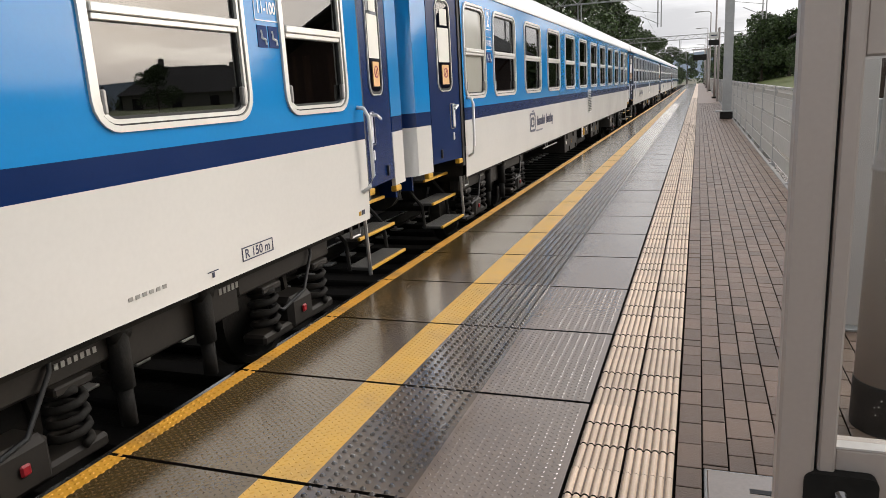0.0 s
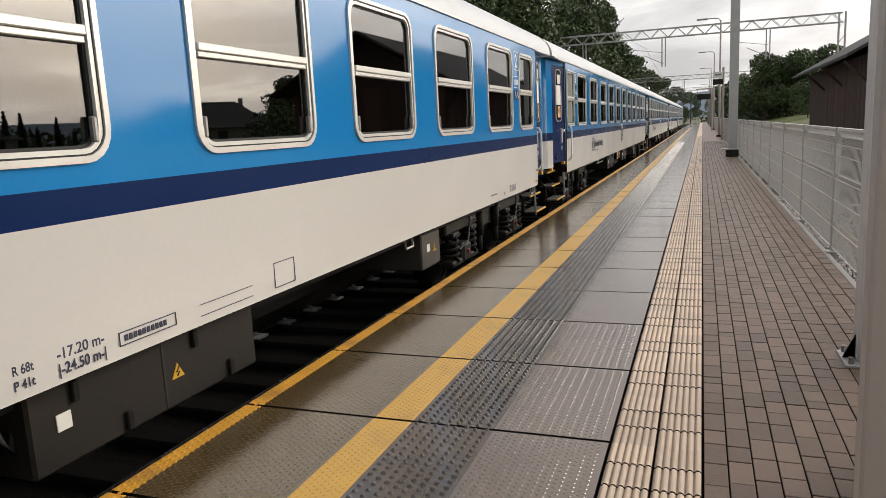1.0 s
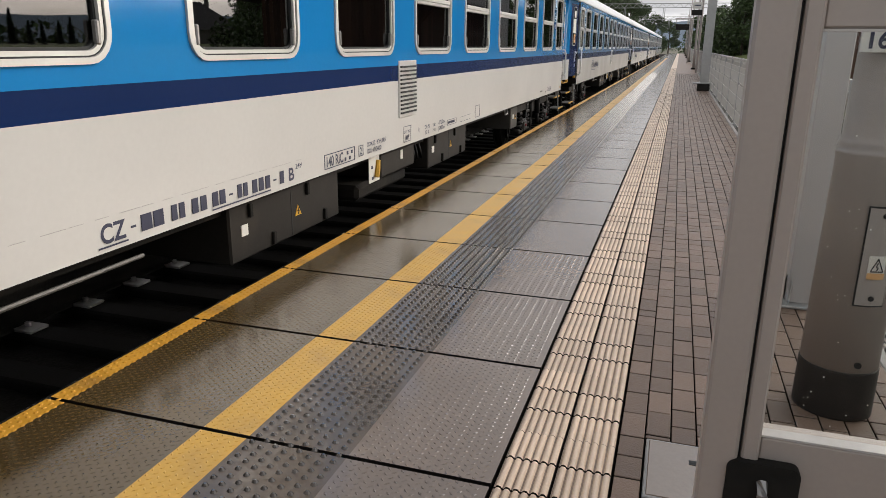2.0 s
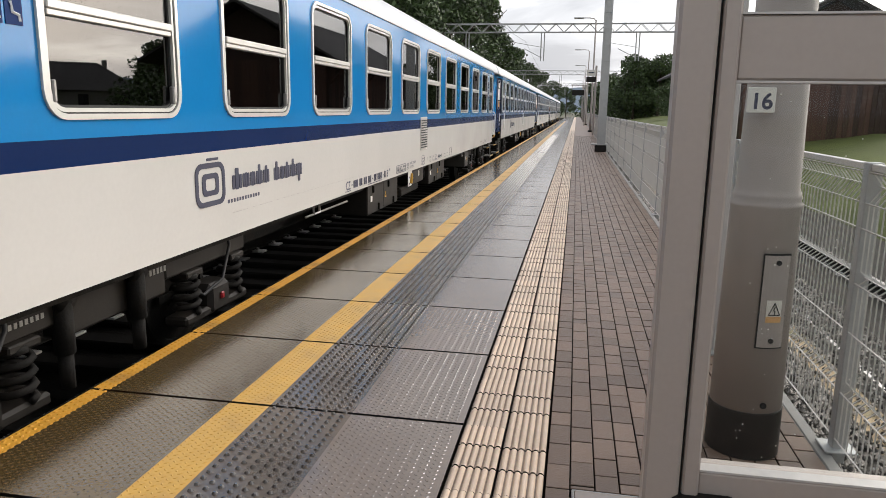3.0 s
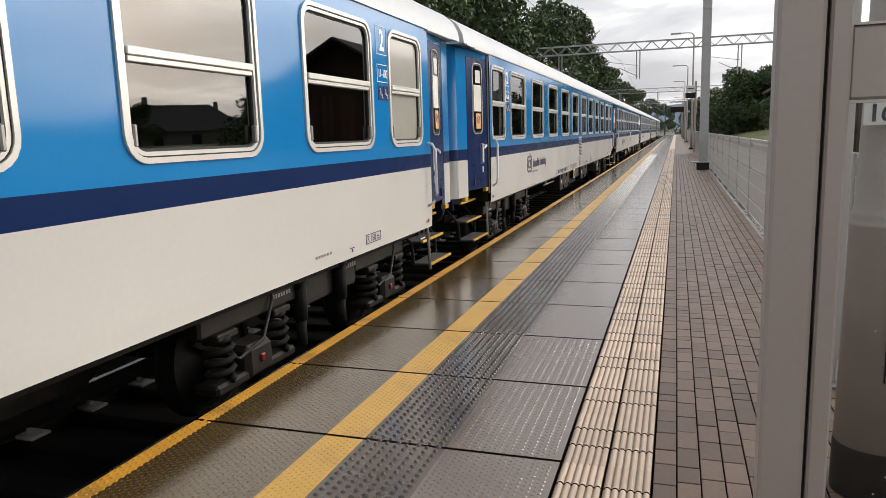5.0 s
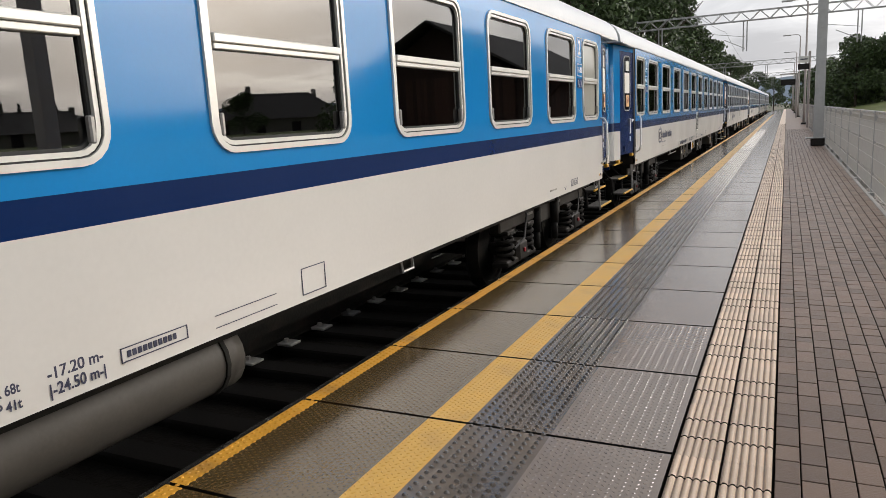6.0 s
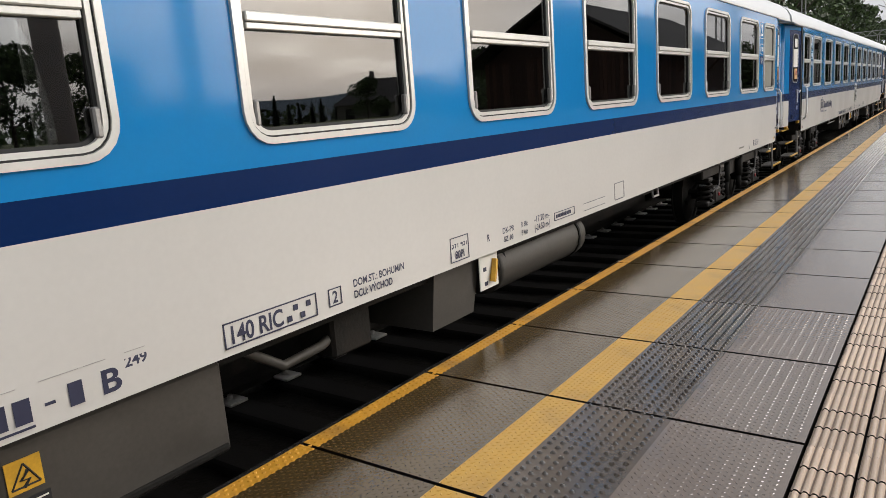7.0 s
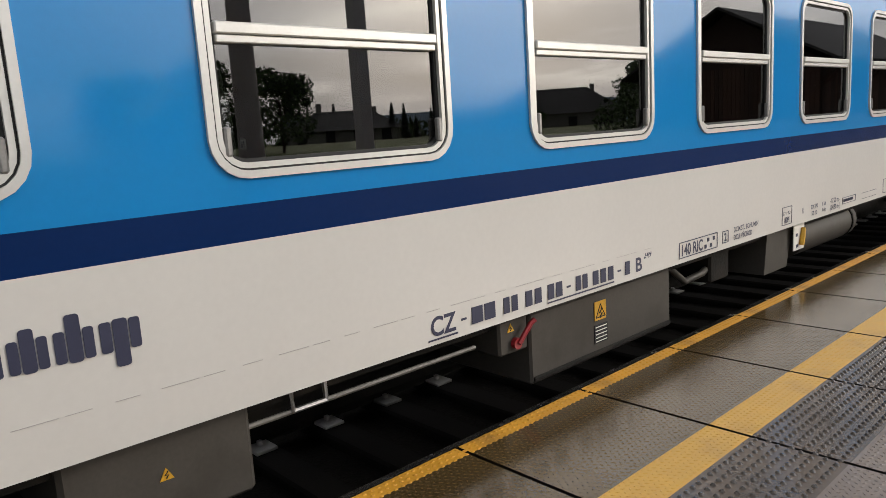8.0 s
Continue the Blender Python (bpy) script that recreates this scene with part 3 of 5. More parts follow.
        bm.faces.new(vs), bm.faces.new(ws[::-1])
    bmesh.ops.recalc_face_normals(bm, faces=bm.faces)
    part("gangway_bellows", bm, M_RUBBER, coach, "black rubber gangway bellows", loc=(0, 0, ZO))
    for x in (-0.87, 0.87):
        bm = bmesh.new()
        tube(bm, [(x, 11.6 * s, 0.50), (x, 12.0 * s, 0.50)], 0.10, 10)
        tube(bm, [(x, 12.0 * s, 0.50), (x, 12.22 * s, 0.50)], 0.06, 10)
        tube(bm, [(x, 12.20 * s, 0.50), (x, 12.24 * s, 0.50)], 0.22, 14)
        part("buffer", bm, M_UNDER, coach, loc=(0, 0, ZO))
    # class and seat panel beside the end window
    ys = 9.34 if s > 0 else -9.765
    z0 = 1.86
    for k, (za, zb) in enumerate(((2.29, 2.56), (2.03, 2.20))):
        outline_box("panel_outline", ys, ys + 0.27, za, zb, 0.006, HALF + 0.002, coach, M_SIGNWHITE).location.z = ZO
    lettering("class_number", "2", 0.19, M_SIGNWHITE, coach, (HALF + 0.003, ys + 0.08, 2.335 + ZO), 0.11)
    lettering("seat_numbers", "11-100", 0.075, M_SIGNWHITE, coach, (HALF + 0.003, ys + 0.03, 2.08 + ZO), 0.21)
    for k in (0, 1):
        pic = part("pictogram", boxed(0, 0.004, ys + 0.015 + 0.13 * k, ys + 0.125 + 0.13 * k, z0, z0 + 0.14), M_PICTO, coach, "dark blue pictogram panel", loc=(HALF, 0, ZO))
        bm = bmesh.new()
        tube(bm, [(0.006, ys + 0.05 + 0.13 * k, z0 + 0.11), (0.006, ys + 0.06 + 0.13 * k, z0 + 0.06), (0.006, ys + 0.10 + 0.13 * k, z0 + 0.05), (0.006, ys + 0.105 + 0.13 * k, z0 + 0.02)], 0.009, 4)
        part("pictogram_mark", bm, M_SIGNWHITE, pic)


def wheelset_mesh():
    bm = bmesh.new()
    for x in (-0.75, 0.75):
        prof = [(0.08, 0.09), (0.08, 0.05), (0.40, 0.04), (0.41, 0.07), (0.46, 0.07), (0.465, -0.065), (0.49, -0.07), (0.48, -0.09), (0.08, -0.09)]
        sgn = 1 if x > 0 else -1
        n, rings = 28, []
        for r, d in prof:
            rings.append([bm.verts.new((x + sgn * d, r * math.cos(2 * math.pi * k / n), r * math.sin(2 * math.pi * k / n))) for k in range(n)])
        for a, b in zip(rings, rings[1:]):
            for k in range(n):
                bm.faces.new((a[k], a[(k + 1) % n], b[(k + 1) % n], b[k]))
        bm.faces.new(rings[0])
        box(bm, x + sgn * 0.06, x + sgn * 0.10, -0.30, 0.30, -0.03, 0.03)
    tube(bm, [(-1.0, 0, 0), (1.0, 0, 0)], 0.08, 10)
    bmesh.ops.recalc_face_normals(bm, faces=bm.faces)
    return mesh_of("wheelset", bm, M_UNDER)


WHEELSET = wheelset_mesh()


def helix(bm, x, y, z0, z1, r, wire, turns):
    tube(bm, [(x + r * math.cos(2 * math.pi * turns * k / (turns * 10)), y + r * math.sin(2 * math.pi * turns * k / (turns * 10)), z0 + (z1 - z0) * k / (turns * 10)) for k in range(turns * 10 + 1)], wire, 5)


def bogie_meshes():
    bm = bmesh.new()
    for sx in (-1, 1):
        x = 1.10 * sx
        for a, b, z0, z1 in ((-1.85, -0.55, 0.20, 0.42), (0.55, 1.85, 0.20, 0.42), (-0.56, 0.56, 0.10, 0.36)):
            box(bm, x - 0.07, x + 0.07, a, b, z0, z1, 0.02)
        box(bm, x - 0.10, x + 0.10, -1.86, 1.86, 0.40, 0.43, 0.008)
        for y in (-1.25, 1.25):
            box(bm, x - 0.10, x + 0.14, y - 0.17, y + 0.17, -0.22, 0.04, 0.04)
            box(bm, x - 0.08, x + 0.12, y - 0.52, y + 0.52, -0.22, -0.14, 0.02)
            for dy in (-0.36, 0.36):
                box(bm, x - 0.12, x + 0.12, y + dy - 0.12, y + dy + 0.12, 0.16, 0.21, 0.01)
                tube(bm, [(x + 0.02, y + dy - 0.05, 0.43), (x + 0.02, y + dy - 0.05, 0.49)], 0.025, 6)
    box(bm, -1.05, 1.05, -0.25, 0.25, 0.05, 0.30, 0.03)
    frame_me = mesh_of("bogie_frame", bm, M_BOX_DARK)
    bm = bmesh.new()
    helix(bm, 0, 0, -0.14, 0.17, 0.095, 0.024, 4)
    spring_me = mesh_of("coil_spring", bm, M_UNDER, True)
    bm = bmesh.new()
    tube(bm, [(0, 0, -0.12), (0, 0, 0.12)], 0.045, 8)
    tube(bm, [(0, 0, 0.10), (0, 0, 0.42)], 0.062, 8)
    tube(bm, [(0, -0.06, 0.42), (0, 0.06, 0.42)], 0.06, 8)
    damper_me = mesh_of("damper", bm, M_UNDER, True)
    cap = boxed(0, 0.02, -0.028, 0.028, -0.03, 0.03, 0.01)
    cap_me = mesh_of("axle_cap", cap, M_RED)
    bm = bmesh.new()
    tube(bm, [(0.05, 0.30, 0.42), (0.10, 0.25, 0.30), (0.13, 0.05, 0.05), (0.12, -0.25, -0.02), (0.08, -0.35, 0.05)], 0.014, 6)
    hose_me = mesh_of("brake_hose", bm, M_RUBBER, True)
    return frame_me, spring_me, damper_me, cap_me, hose_me


BOGIE = bogie_meshes()
WHEELS = []


def add_bogie(coach, y):
    fr, spring, damper, cap, hose = BOGIE
    b = place("bogie", fr, coach, (0, y, ZO), "dirty dark grey two-axle bogie")
    for ax in (-1.25, 1.25):
        WHEELS.append(place("wheelset", WHEELSET, b, (0, ax, -0.55 + 0.465)))
        for dy in (-0.36, 0.36):
            place("coil_spring", spring, b, (1.13, ax + dy, 0))
        place("axle_cap", cap, b, (1.24, ax, -0.08), "red-painted axle box cover")
        place("brake_hose", hose, b, (1.10, ax, 0))
    place("damper", damper, b, (1.22, 0.12, -0.05))
    place("damper", damper, b, (1.18, -0.55, -0.08))
    bm = bmesh.new()
    for k in range(7):
        box(bm, 0, 0.003, 0.04 * k, 0.024 + 0.04 * k, 0, 0.032)
    tagged(part("stencil", bm, M_STENCIL, b, loc=(1.172, -0.95, 0.28)), kind="stuff")
    bm = bmesh.new()
    for k in range(5):
        box(bm, 0, 0.003, 0.045 * k, 0.028 + 0.045 * k, 0, 0.042)
    tagged(part("stencil", bm, M_STENCIL, b, loc=(1.172, 0.35, 0.28)), kind="stuff")


def equipment(coach, name, y0, y1, z0, z1, material, label, ribs=0, sign=True, seams=0):
    ob = part(name, boxed(0.45, 1.31, y0, y1, z0, z1, 0.015), material, coach, label, loc=(0, 0, ZO))
    if seams:
        for k in range(1, seams):
            y = y0 + (y1 - y0) * k / seams
            part("door_seam", boxed(1.308, 1.313, y - 0.008, y + 0.008, z0 + 0.02, z1 - 0.02), M_RUBBER, ob)
        for k in range(seams):
            y = y0 + (y1 - y0) * (k + 0.3) / seams
            part("catch", boxed(1.305, 1.335, y - 0.02, y + 0.02, z1 - 0.12, z1 - 0.02, 0.006), M_UNDER, ob)
            part("catch", boxed(1.305, 1.335, y + 0.28, y + 0.32, z0 + 0.02, z0 + 0.12, 0.006), M_UNDER, ob)
    if sign:
        part("label_plate", boxed(1.31, 1.316, y0 + 0.14, y0 + 0.22, z0 + 0.18, z0 + 0.26), M_PAPER, ob)
        warning_sign(ob, 1.31, (y0 + y1) / 2 + 0.1, z0 + 0.16, 0.10)
    return ob


def warning_sign(parent, x, y, z, size, square=False):
    """A yellow warning triangle with a dark mark."""
    bm = bmesh.new()
    if square:
        box(bm, 0, 0.004, -size / 2, size / 2, 0, size)
    else:
        slab_of(bm, [(-size / 2, 0), (size / 2, 0), (0, size * 0.87)], 0, 0.004)
    sg = part("warning_sign", bm, M_YELLOW, parent, "yellow electric warning sign", loc=(x, y, z))
    bm = bmesh.new()
    tube(bm, [(0.005, 0.01 * size / 0.1, size * 0.62), (0.005, -0.012 * size / 0.1, size * 0.36), (0.005, 0.012 * size / 0.1, size * 0.34), (0.005, -0.006 * size / 0.1, size * 0.12)], 0.006 * size / 0.1, 4)
    if square:
        for a, b in (((-0.4, 0.15), (0.4, 0.15)), ((0.4, 0.15), (0, 0.85)), ((0, 0.85), (-0.4, 0.15))):
            tube(bm, [(0.005, a[0] * size, a[1] * size), (0.005, b[0] * size, b[1] * size)], 0.004, 4)
    part("warning_mark", bm, M_RUBBER, sg)


def side_writing(coach, wording, logo_y):
    X = HALF - 0.004
    def words(name, body, h, y, z, w=None, x=X):
        return lettering(name, body, h, M_INK, coach, (x, y, z + ZO), w)
    # operator's mark and name as plain shapes
    bm = bmesh.new()
    ring(bm, rounded(0.45, 0.33, 0.09), rounded(0.36, 0.25, 0.055), 0, 0.003)
    ring(bm, rounded(0.25, 0.17, 0.045), rounded(0.15, 0.09, 0.025), 0, 0.003)
    box(bm, 0, 0.003, -0.05, 0.13, 0.18, 0.20)
    part("operator_mark", bm, M_INK, coach, "dark blue rounded operator mark", loc=(HALF + 0.002, logo_y + 0.175, 0.90 + ZO))
    y = logo_y + 0.52
    for w, h, drop in ((0.17, 0.175, 0), (0.125, 0.125, 0), (0.10, 0.125, 0), (0.13, 0.175, 0), (0.125, 0.155, 0), (0.07, 0, 0), (0.13, 0.175, 0), (0.085, 0.125, 0), (0.127, 0.155, 0), (0.135, 0.175, 0), (0.147, 0.125, 0.055)):
        if h:
            bm = bmesh.new()
            slab_of(bm, [(y + w / 2 + a, 0.818 + h / 2 - drop / 2 + b) for a, b in rounded(w * 0.36, h + drop, 0.012, 3)], 0, 0.003)
            for side in (-1, 1):
                slab_of(bm, [(y + w / 2 + side * w * 0.35 + a, 0.818 + 0.0625 + b) for a, b in rounded(w * 0.27, 0.115, 0.010, 3)], 0, 0.003)
            part("operator_name", bm, M_INK, coach, loc=(HALF + 0.002, 0, ZO))
        y += w + 0.0149
    bars("operator_line", [(logo_y + 0.44 + 0.05 * k, logo_y + 0.475 + 0.05 * k, 0.72, 0.75) for k in range(12)], coach, (HALF - 0.004, 0, ZO), M_INK)
    if not wording:
        return
    words("country_code", "CZ", 0.10, -4.49, 0.497, 0.18)
    digits = [(-4.19, 0.085), (-4.09, 0.085), (-3.935, 0.05), (-3.865, 0.05), (-3.745, 0.06), (-3.66, 0.06), (-3.54, 0.06), (-3.46, 0.06), (-3.26, 0.05), (-3.19, 0.05), (-3.08, 0.06), (-2.995, 0.06), (-2.91, 0.06), (-2.71, 0.055)]
    bars("running_number", [(-4.51, -4.30, 0.473, 0.482), *[(a, a + w, 0.497, 0.59) for a, w in digits], *[(a, a + 0.038, 0.535, 0.547) for a in (-4.27, -3.355, -2.80)],
                            (-3.545, -2.845, 0.473, 0.482)], coach, (X, 0, ZO), M_INK)
    words("class_letter", "B", 0.095, -2.585, 0.497, 0.08)
    words("series_number", "249", 0.045, -2.475, 0.572, 0.10)
    bars("panel_seam", [(-7.4 + 0.17 * k, -7.4 + 0.17 * k + (0.09 if k % 3 else 0.15), 0.634, 0.6362) for k in range(30)], coach, (HALF - 0.003, 0, ZO), M_SEAM)
    outline_box("speed_box", -1.99, -1.39, 0.485, 0.61, 0.007, X, coach, M_INK).location.z = ZO
    words("speed_code", "140 RIC", 0.085, -1.965, 0.503, 0.32)
    bars("speed_marks", [(-1.60 + 0.045 * k, -1.57 + 0.045 * k, 0.505 + 0.05 * (k % 2), 0.535 + 0.05 * (k % 2)) for k in range(4)], coach, (X, 0, ZO), M_INK)
    outline_box("class_box", -1.30, -1.20, 0.50, 0.60, 0.006, X, coach, M_INK).location.z = ZO
    words("class_digit", "2", 0.065, -1.27, 0.517, 0.04)
    words("home_station", "DOM.ST.: BOHUMÍN", 0.042, -1.10, 0.565, 0.46)
    words("home_depot", "DCU: VÝCHOD", 0.042, -1.10, 0.50, 0.34)
    outline_box("brake_box", -0.135, 0.087, 0.485, 0.655, 0.006, X, coach, M_INK).location.z = ZO
    words("brake_weight", "391 451", 0.052, -0.118, 0.58, 0.185)
    words("brake_type", "80PI", 0.052, -0.08, 0.505, 0.11)
    words("brake_letter", "R", 0.05, 0.335, 0.545, 0.035)
    words("brake_code", "DK-PR", 0.042, 0.555, 0.56, 0.175)
    words("brake_code", "SZ 10", 0.04, 0.57, 0.495, 0.14)
    words("brake_code", "R 68t", 0.04, 0.845, 0.56, 0.10)
    words("brake_code", "P 41t", 0.04, 0.845, 0.495, 0.10)
    words("pivot_distance", "-17.20 m-", 0.05, 1.062, 0.56, 0.265)
    words("length", "|-24.50 m-|", 0.05, 1.062, 0.49, 0.265)
    outline_box("repair_box", 1.415, 1.815, 0.51, 0.58, 0.005, X, coach, M_INK).location.z = ZO
    bars("repair_marks", [(1.45 + 0.03 * k, 1.47 + 0.03 * k, 0.53, 0.56) for k in range(10)], coach, (X, 0, ZO), M_INK)
    bars("grid_marks", [(2.01, 2.51, 0.50, 0.504), (2.01, 2.51, 0.565, 0.569)], coach, (X, 0, ZO), M_INK)
    outline_box("data_box", 2.76, 3.01, 0.49, 0.66, 0.006, X, coach, M_INK).location.z = ZO
    outline_box("radius_box", 8.93, 9.28, 0.52, 0.61, 0.007, X, coach, M_INK).location.z = ZO
    words("radius", "R 150 m", 0.058, 8.96, 0.536, 0.28)
    bars("jacking_mark", [(8.58, 8.68, 0.535, 0.541), (8.62, 8.64, 0.50, 0.53)], coach, (X, 0, ZO), M_INK)
    bars("inspection", [(7.95 + 0.05 * k, 7.98 + 0.05 * k, 0.55, 0.572) for k in range(6)], coach, (X, 0, ZO), M_STENCIL)
    for y in (10.66, -10.70):
        bars("corner_mark", [(y - 0.05, y - 0.01, 0.51, 0.545)], coach, (X, 0, ZO), M_YELLOW)
        bars("corner_digits", [(y + 0.01, y + 0.03, 0.51, 0.55), (y + 0.04, y + 0.06, 0.51, 0.55)], coach, (X, 0, ZO), M_INK)


def make_coach(variant, name="passenger_coach"):
    coach = new(name)
    tagged(coach, "blue and white passenger coach running beside the platform", "train coach", "coaches of the train")
    holes = [(y - W_W / 2 + 0.05, y + W_W / 2 - 0.05) for y in WIN_Y] + [(y - 0.425, y + 0.425) for y in WC_Y]
    body_shell(coach, holes)
    for y in WIN_Y:
        add_window(coach, y, W_W, False)
    add_window(coach, WC_Y[0], 0.95, variant != "A")
    add_window(coach, WC_Y[1], 0.95, variant == "ahead")
    for e in (1, -1):
        coach_end(coach, e)
    side_writing(coach, variant in "AB", -7.93 if variant != "ahead" else -7.15)
    for y in (8.6, -8.6):
        add_bogie(coach, y)
    part("sole_bar", boxed(-1.25, 1.25, -10.6, 10.6, 0.36, 0.455), M_UNDER, coach, loc=(0, 0, ZO))
    part("centre_trough", boxed(-0.9, 0.35, -6.6, 6.6, -0.10, 0.36), M_UNDER, coach, loc=(0, 0, ZO))
    if variant == "B":
        equipment(coach, "battery_box", -3.61, -1.96, -0.05, 0.41, M_BOX, "dark grey underfloor equipment box", sign=False)
        bx = part("box_lip", boxed(1.30, 1.325, -3.59, -1.98, -0.03, 0.0, 0.005), M_UNDER, coach, loc=(0, 0, ZO))
        warning_sign(coach, 1.312, -2.88, 0.21 + ZO, 0.13, True)
        part("data_plate", boxed(1.31, 1.316, -2.95, -2.80, 0.05, 0.18), M_RUBBER, coach, "black data plate with fine print", loc=(0, 0, ZO))
        bars("plate_lines", [(-2.94, -2.81, 0.06 + 0.025 * k, 0.066 + 0.025 * k) for k in range(5)], coach, (1.315, 0, ZO), M_PAPER)
        cb = equipment(coach, "switch_box", -3.885, -3.625, 0.20, 0.42, M_BOX, "grey box with a red switch lever", sign=False)
        bm = bmesh.new()
        tube(bm, [(1.315, -3.755, 0.265), (1.345, -3.755, 0.265)], 0.035, 10)
        tube(bm, [(1.35, -3.755, 0.265), (1.36, -3.655, 0.37), (1.37, -3.625, 0.39)], 0.016, 6)
        part("switch_lever", bm, M_RED, cb)
        warning_sign(cb, 1.31, -3.785, 0.34, 0.06)
        part("toilet_tank_box", boxed(0.5, 1.30, -6.25, -5.475, 0.02, 0.44, 0.02), M_BOX, coach, loc=(0, 0, ZO))
        warning_sign(coach, 1.302, -5.86, 0.22 + ZO, 0.06)
        bm = bmesh.new()
        prof = [(-0.20, 0.41), (0.37, 0.41), (0.25, 0.03), (-0.26, 0.03)]
        slab_of(bm, prof, 0.6, 1.30)
        part("air_duct_box", bm, M_BOX, coach, "slanted dark grey box under the floor", loc=(0, 0, ZO))
        bm = bmesh.new()
        tube(bm, [(1.05, 0.75, 0.22), (1.05, 0.80, 0.22), (1.05, 2.28, 0.22), (1.05, 2.36, 0.22)], 0.21, 18)
        part("air_tank", bm, M_BOX, coach, "grey cylindrical air tank", smooth=True, loc=(0, 0, ZO))
        bm = bmesh.new()
        tube(bm, [(1.05, 2.20, 0.22), (1.05, 2.23, 0.22)], 0.222, 18)
        part("tank_strap", bm, M_UNDER, coach, loc=(0, 0, ZO))
        bm = bmesh.new()
        tube(bm, [(1.15, -1.98, 0.36), (1.15, -1.75, 0.38), (1.15, -1.45, 0.18), (1.15, -1.15, 0.20), (1.15, -1.05, 0.24)], 0.03, 8)
        part("pipe", bm, M_BOX, coach, smooth=True, loc=(0, 0, ZO))
        part("valve_box", boxed(0.9, 1.2, -1.1, -0.75, 0.10, 0.36, 0.02), M_UNDER, coach, loc=(0, 0, ZO))
        yp = 0.30
    else:
        equipment(coach, "battery_box", -3.25, -1.55, 0.0, 0.42, M_BOX_DARK, "dark grey underfloor equipment box with catches", seams=2)
        equipment(coach, "converter_box", -0.55, 0.45, 0.16, 0.41, M_BOX_DARK, "dark grey flat underfloor box", sign=False)
        part("label_plate", boxed(1.31, 1.316, 0.0, 0.07, 0.28, 0.38), M_PAPER, coach, loc=(0, 0, ZO))
        part("exhaust_trough", boxed(0.6, 1.22, -0.95, 0.42, -0.02, 0.14, 0.04), M_UNDER, coach, loc=(0, 0, ZO))
        equipment(coach, "battery_box", 0.95, 2.62, 0.02, 0.43, M_BOX_DARK, "dark grey underfloor equipment box with catches", seams=2)
        equipment(coach, "relay_box", 5.60, 6.15, 0.01, 0.39, M_BOX, "grey underfloor box with a warning sign")
        # louvre across the stripe
        v = part("air_louvre", boxed(HALF - 0.01, HALF + 0.012, -0.29, 0.23, 0.76, 1.345, 0.004), M_FRAME, coach, "pale metal louvre panel", loc=(0, 0, ZO))
        for k in range(12):
            bm = bmesh.new()
            slab_of(bm, [(-0.26, 0.0), (0.20, 0.0), (0.20, 0.018), (-0.26, 0.018)], 0.012, 0.03)
            part("louvre_slat", bm, M_RUBBER, v, loc=(HALF - 0.004, 0, 0.80 + 0.043 * k))
        yp = -0.93
    pl = part("brake_change_plate", boxed(1.335, 1.345, yp, yp + 0.26, 0.17, 0.455, 0.004), M_PAPER, coach, "white brake changeover plate", loc=(0, 0, ZO))
    bm = bmesh.new()
    tube(bm, [(1.355, yp + 0.20, 0.38), (1.365, yp + 0.17, 0.30), (1.365, yp + 0.14, 0.22)], 0.026, 6)
    part("brake_lever", bm, M_YELLOW, pl, "yellow brake changeover lever")
    bars("plate_mark", [(yp + 0.05, yp + 0.09, 0.31, 0.34), (yp + 0.06, yp + 0.10, 0.20, 0.23)], pl, (1.345, 0, 0), M_INK)
    bm = bmesh.new()
    for y in (0.85, 0.72, 0.62):
        tube(bm, [(1.2, y, 0.42), (1.24, y + 0.02, 0.25), (1.22, y + 0.08, 0.16), (1.18, y + 0.12, 0.30)], 0.014, 5)
    part("brake_hose", bm, M_RUBBER, coach, smooth=True, loc=(0, 0, ZO))
    for y in ((-5.25, 4.25) if variant == "B" else (-5.25, 5.26)):
        bm = bmesh.new()
        tube(bm, [(1.27, y, 0.46), (1.28, y, 0.31), (1.28, y + 0.18, 0.31), (1.27, y + 0.18, 0.46)], 0.016, 6)
        part("lifting_loop", bm, M_STEEL, coach, loc=(0, 0, ZO))
    for pts, r in (([(1.27, -5.48, 0.306), (1.27, -4.05, 0.306)], 0.013), ([(0.95, 2.7, 0.30), (0.95, 6.4, 0.30)], 0.018)):
        bm = bmesh.new()
        tube(bm, pts, r, 6)
        part("brake_pipe", bm, M_PIPE, coach, loc=(0, 0, ZO))
    return coach


coach_a = make_coach("A")
coach_b = make_coach("B")
coach_ahead = make_coach("ahead")
TRAIN = [(coach_a, 0), (coach_b, -LEN), (coach_ahead, LEN)]
for k in (2, 3, 4):
    TRAIN.append((copy_thing(coach_ahead, pose(TRACK_X, 8.36 + LEN * k - 12.25, -0.55)), LEN * k))

# ---------------------------------------------------------------- ground and tracks
def sheet(name, x0, x1, y0, y1, z, material, label, category, nx=1, ny=1, rough_z=0.0):
    bm = bmesh.new()
    vs = [[bm.verts.new((x0 + (x1 - x0) * i / nx, y0 + (y1 - y0) * j / ny, z + rough_z * noise.noise(Vector((i * 0.7, j * 0.7, 3))))) for i in range(nx + 1)] for j in range(ny + 1)]
    for j in range(ny):
        for i in range(nx):
            bm.faces.new((vs[j][i], vs[j][i + 1], vs[j + 1][i + 1], vs[j + 1][i]))
    ob = new(name, mesh_of(name, bm, material))
    return tagged(ob, label, category, kind="structure")


sheet("ground", -1500, 1500, -1500, 2500, -1.0, M_GROUND, "dull green and brown earth reaching the horizon", "ground")
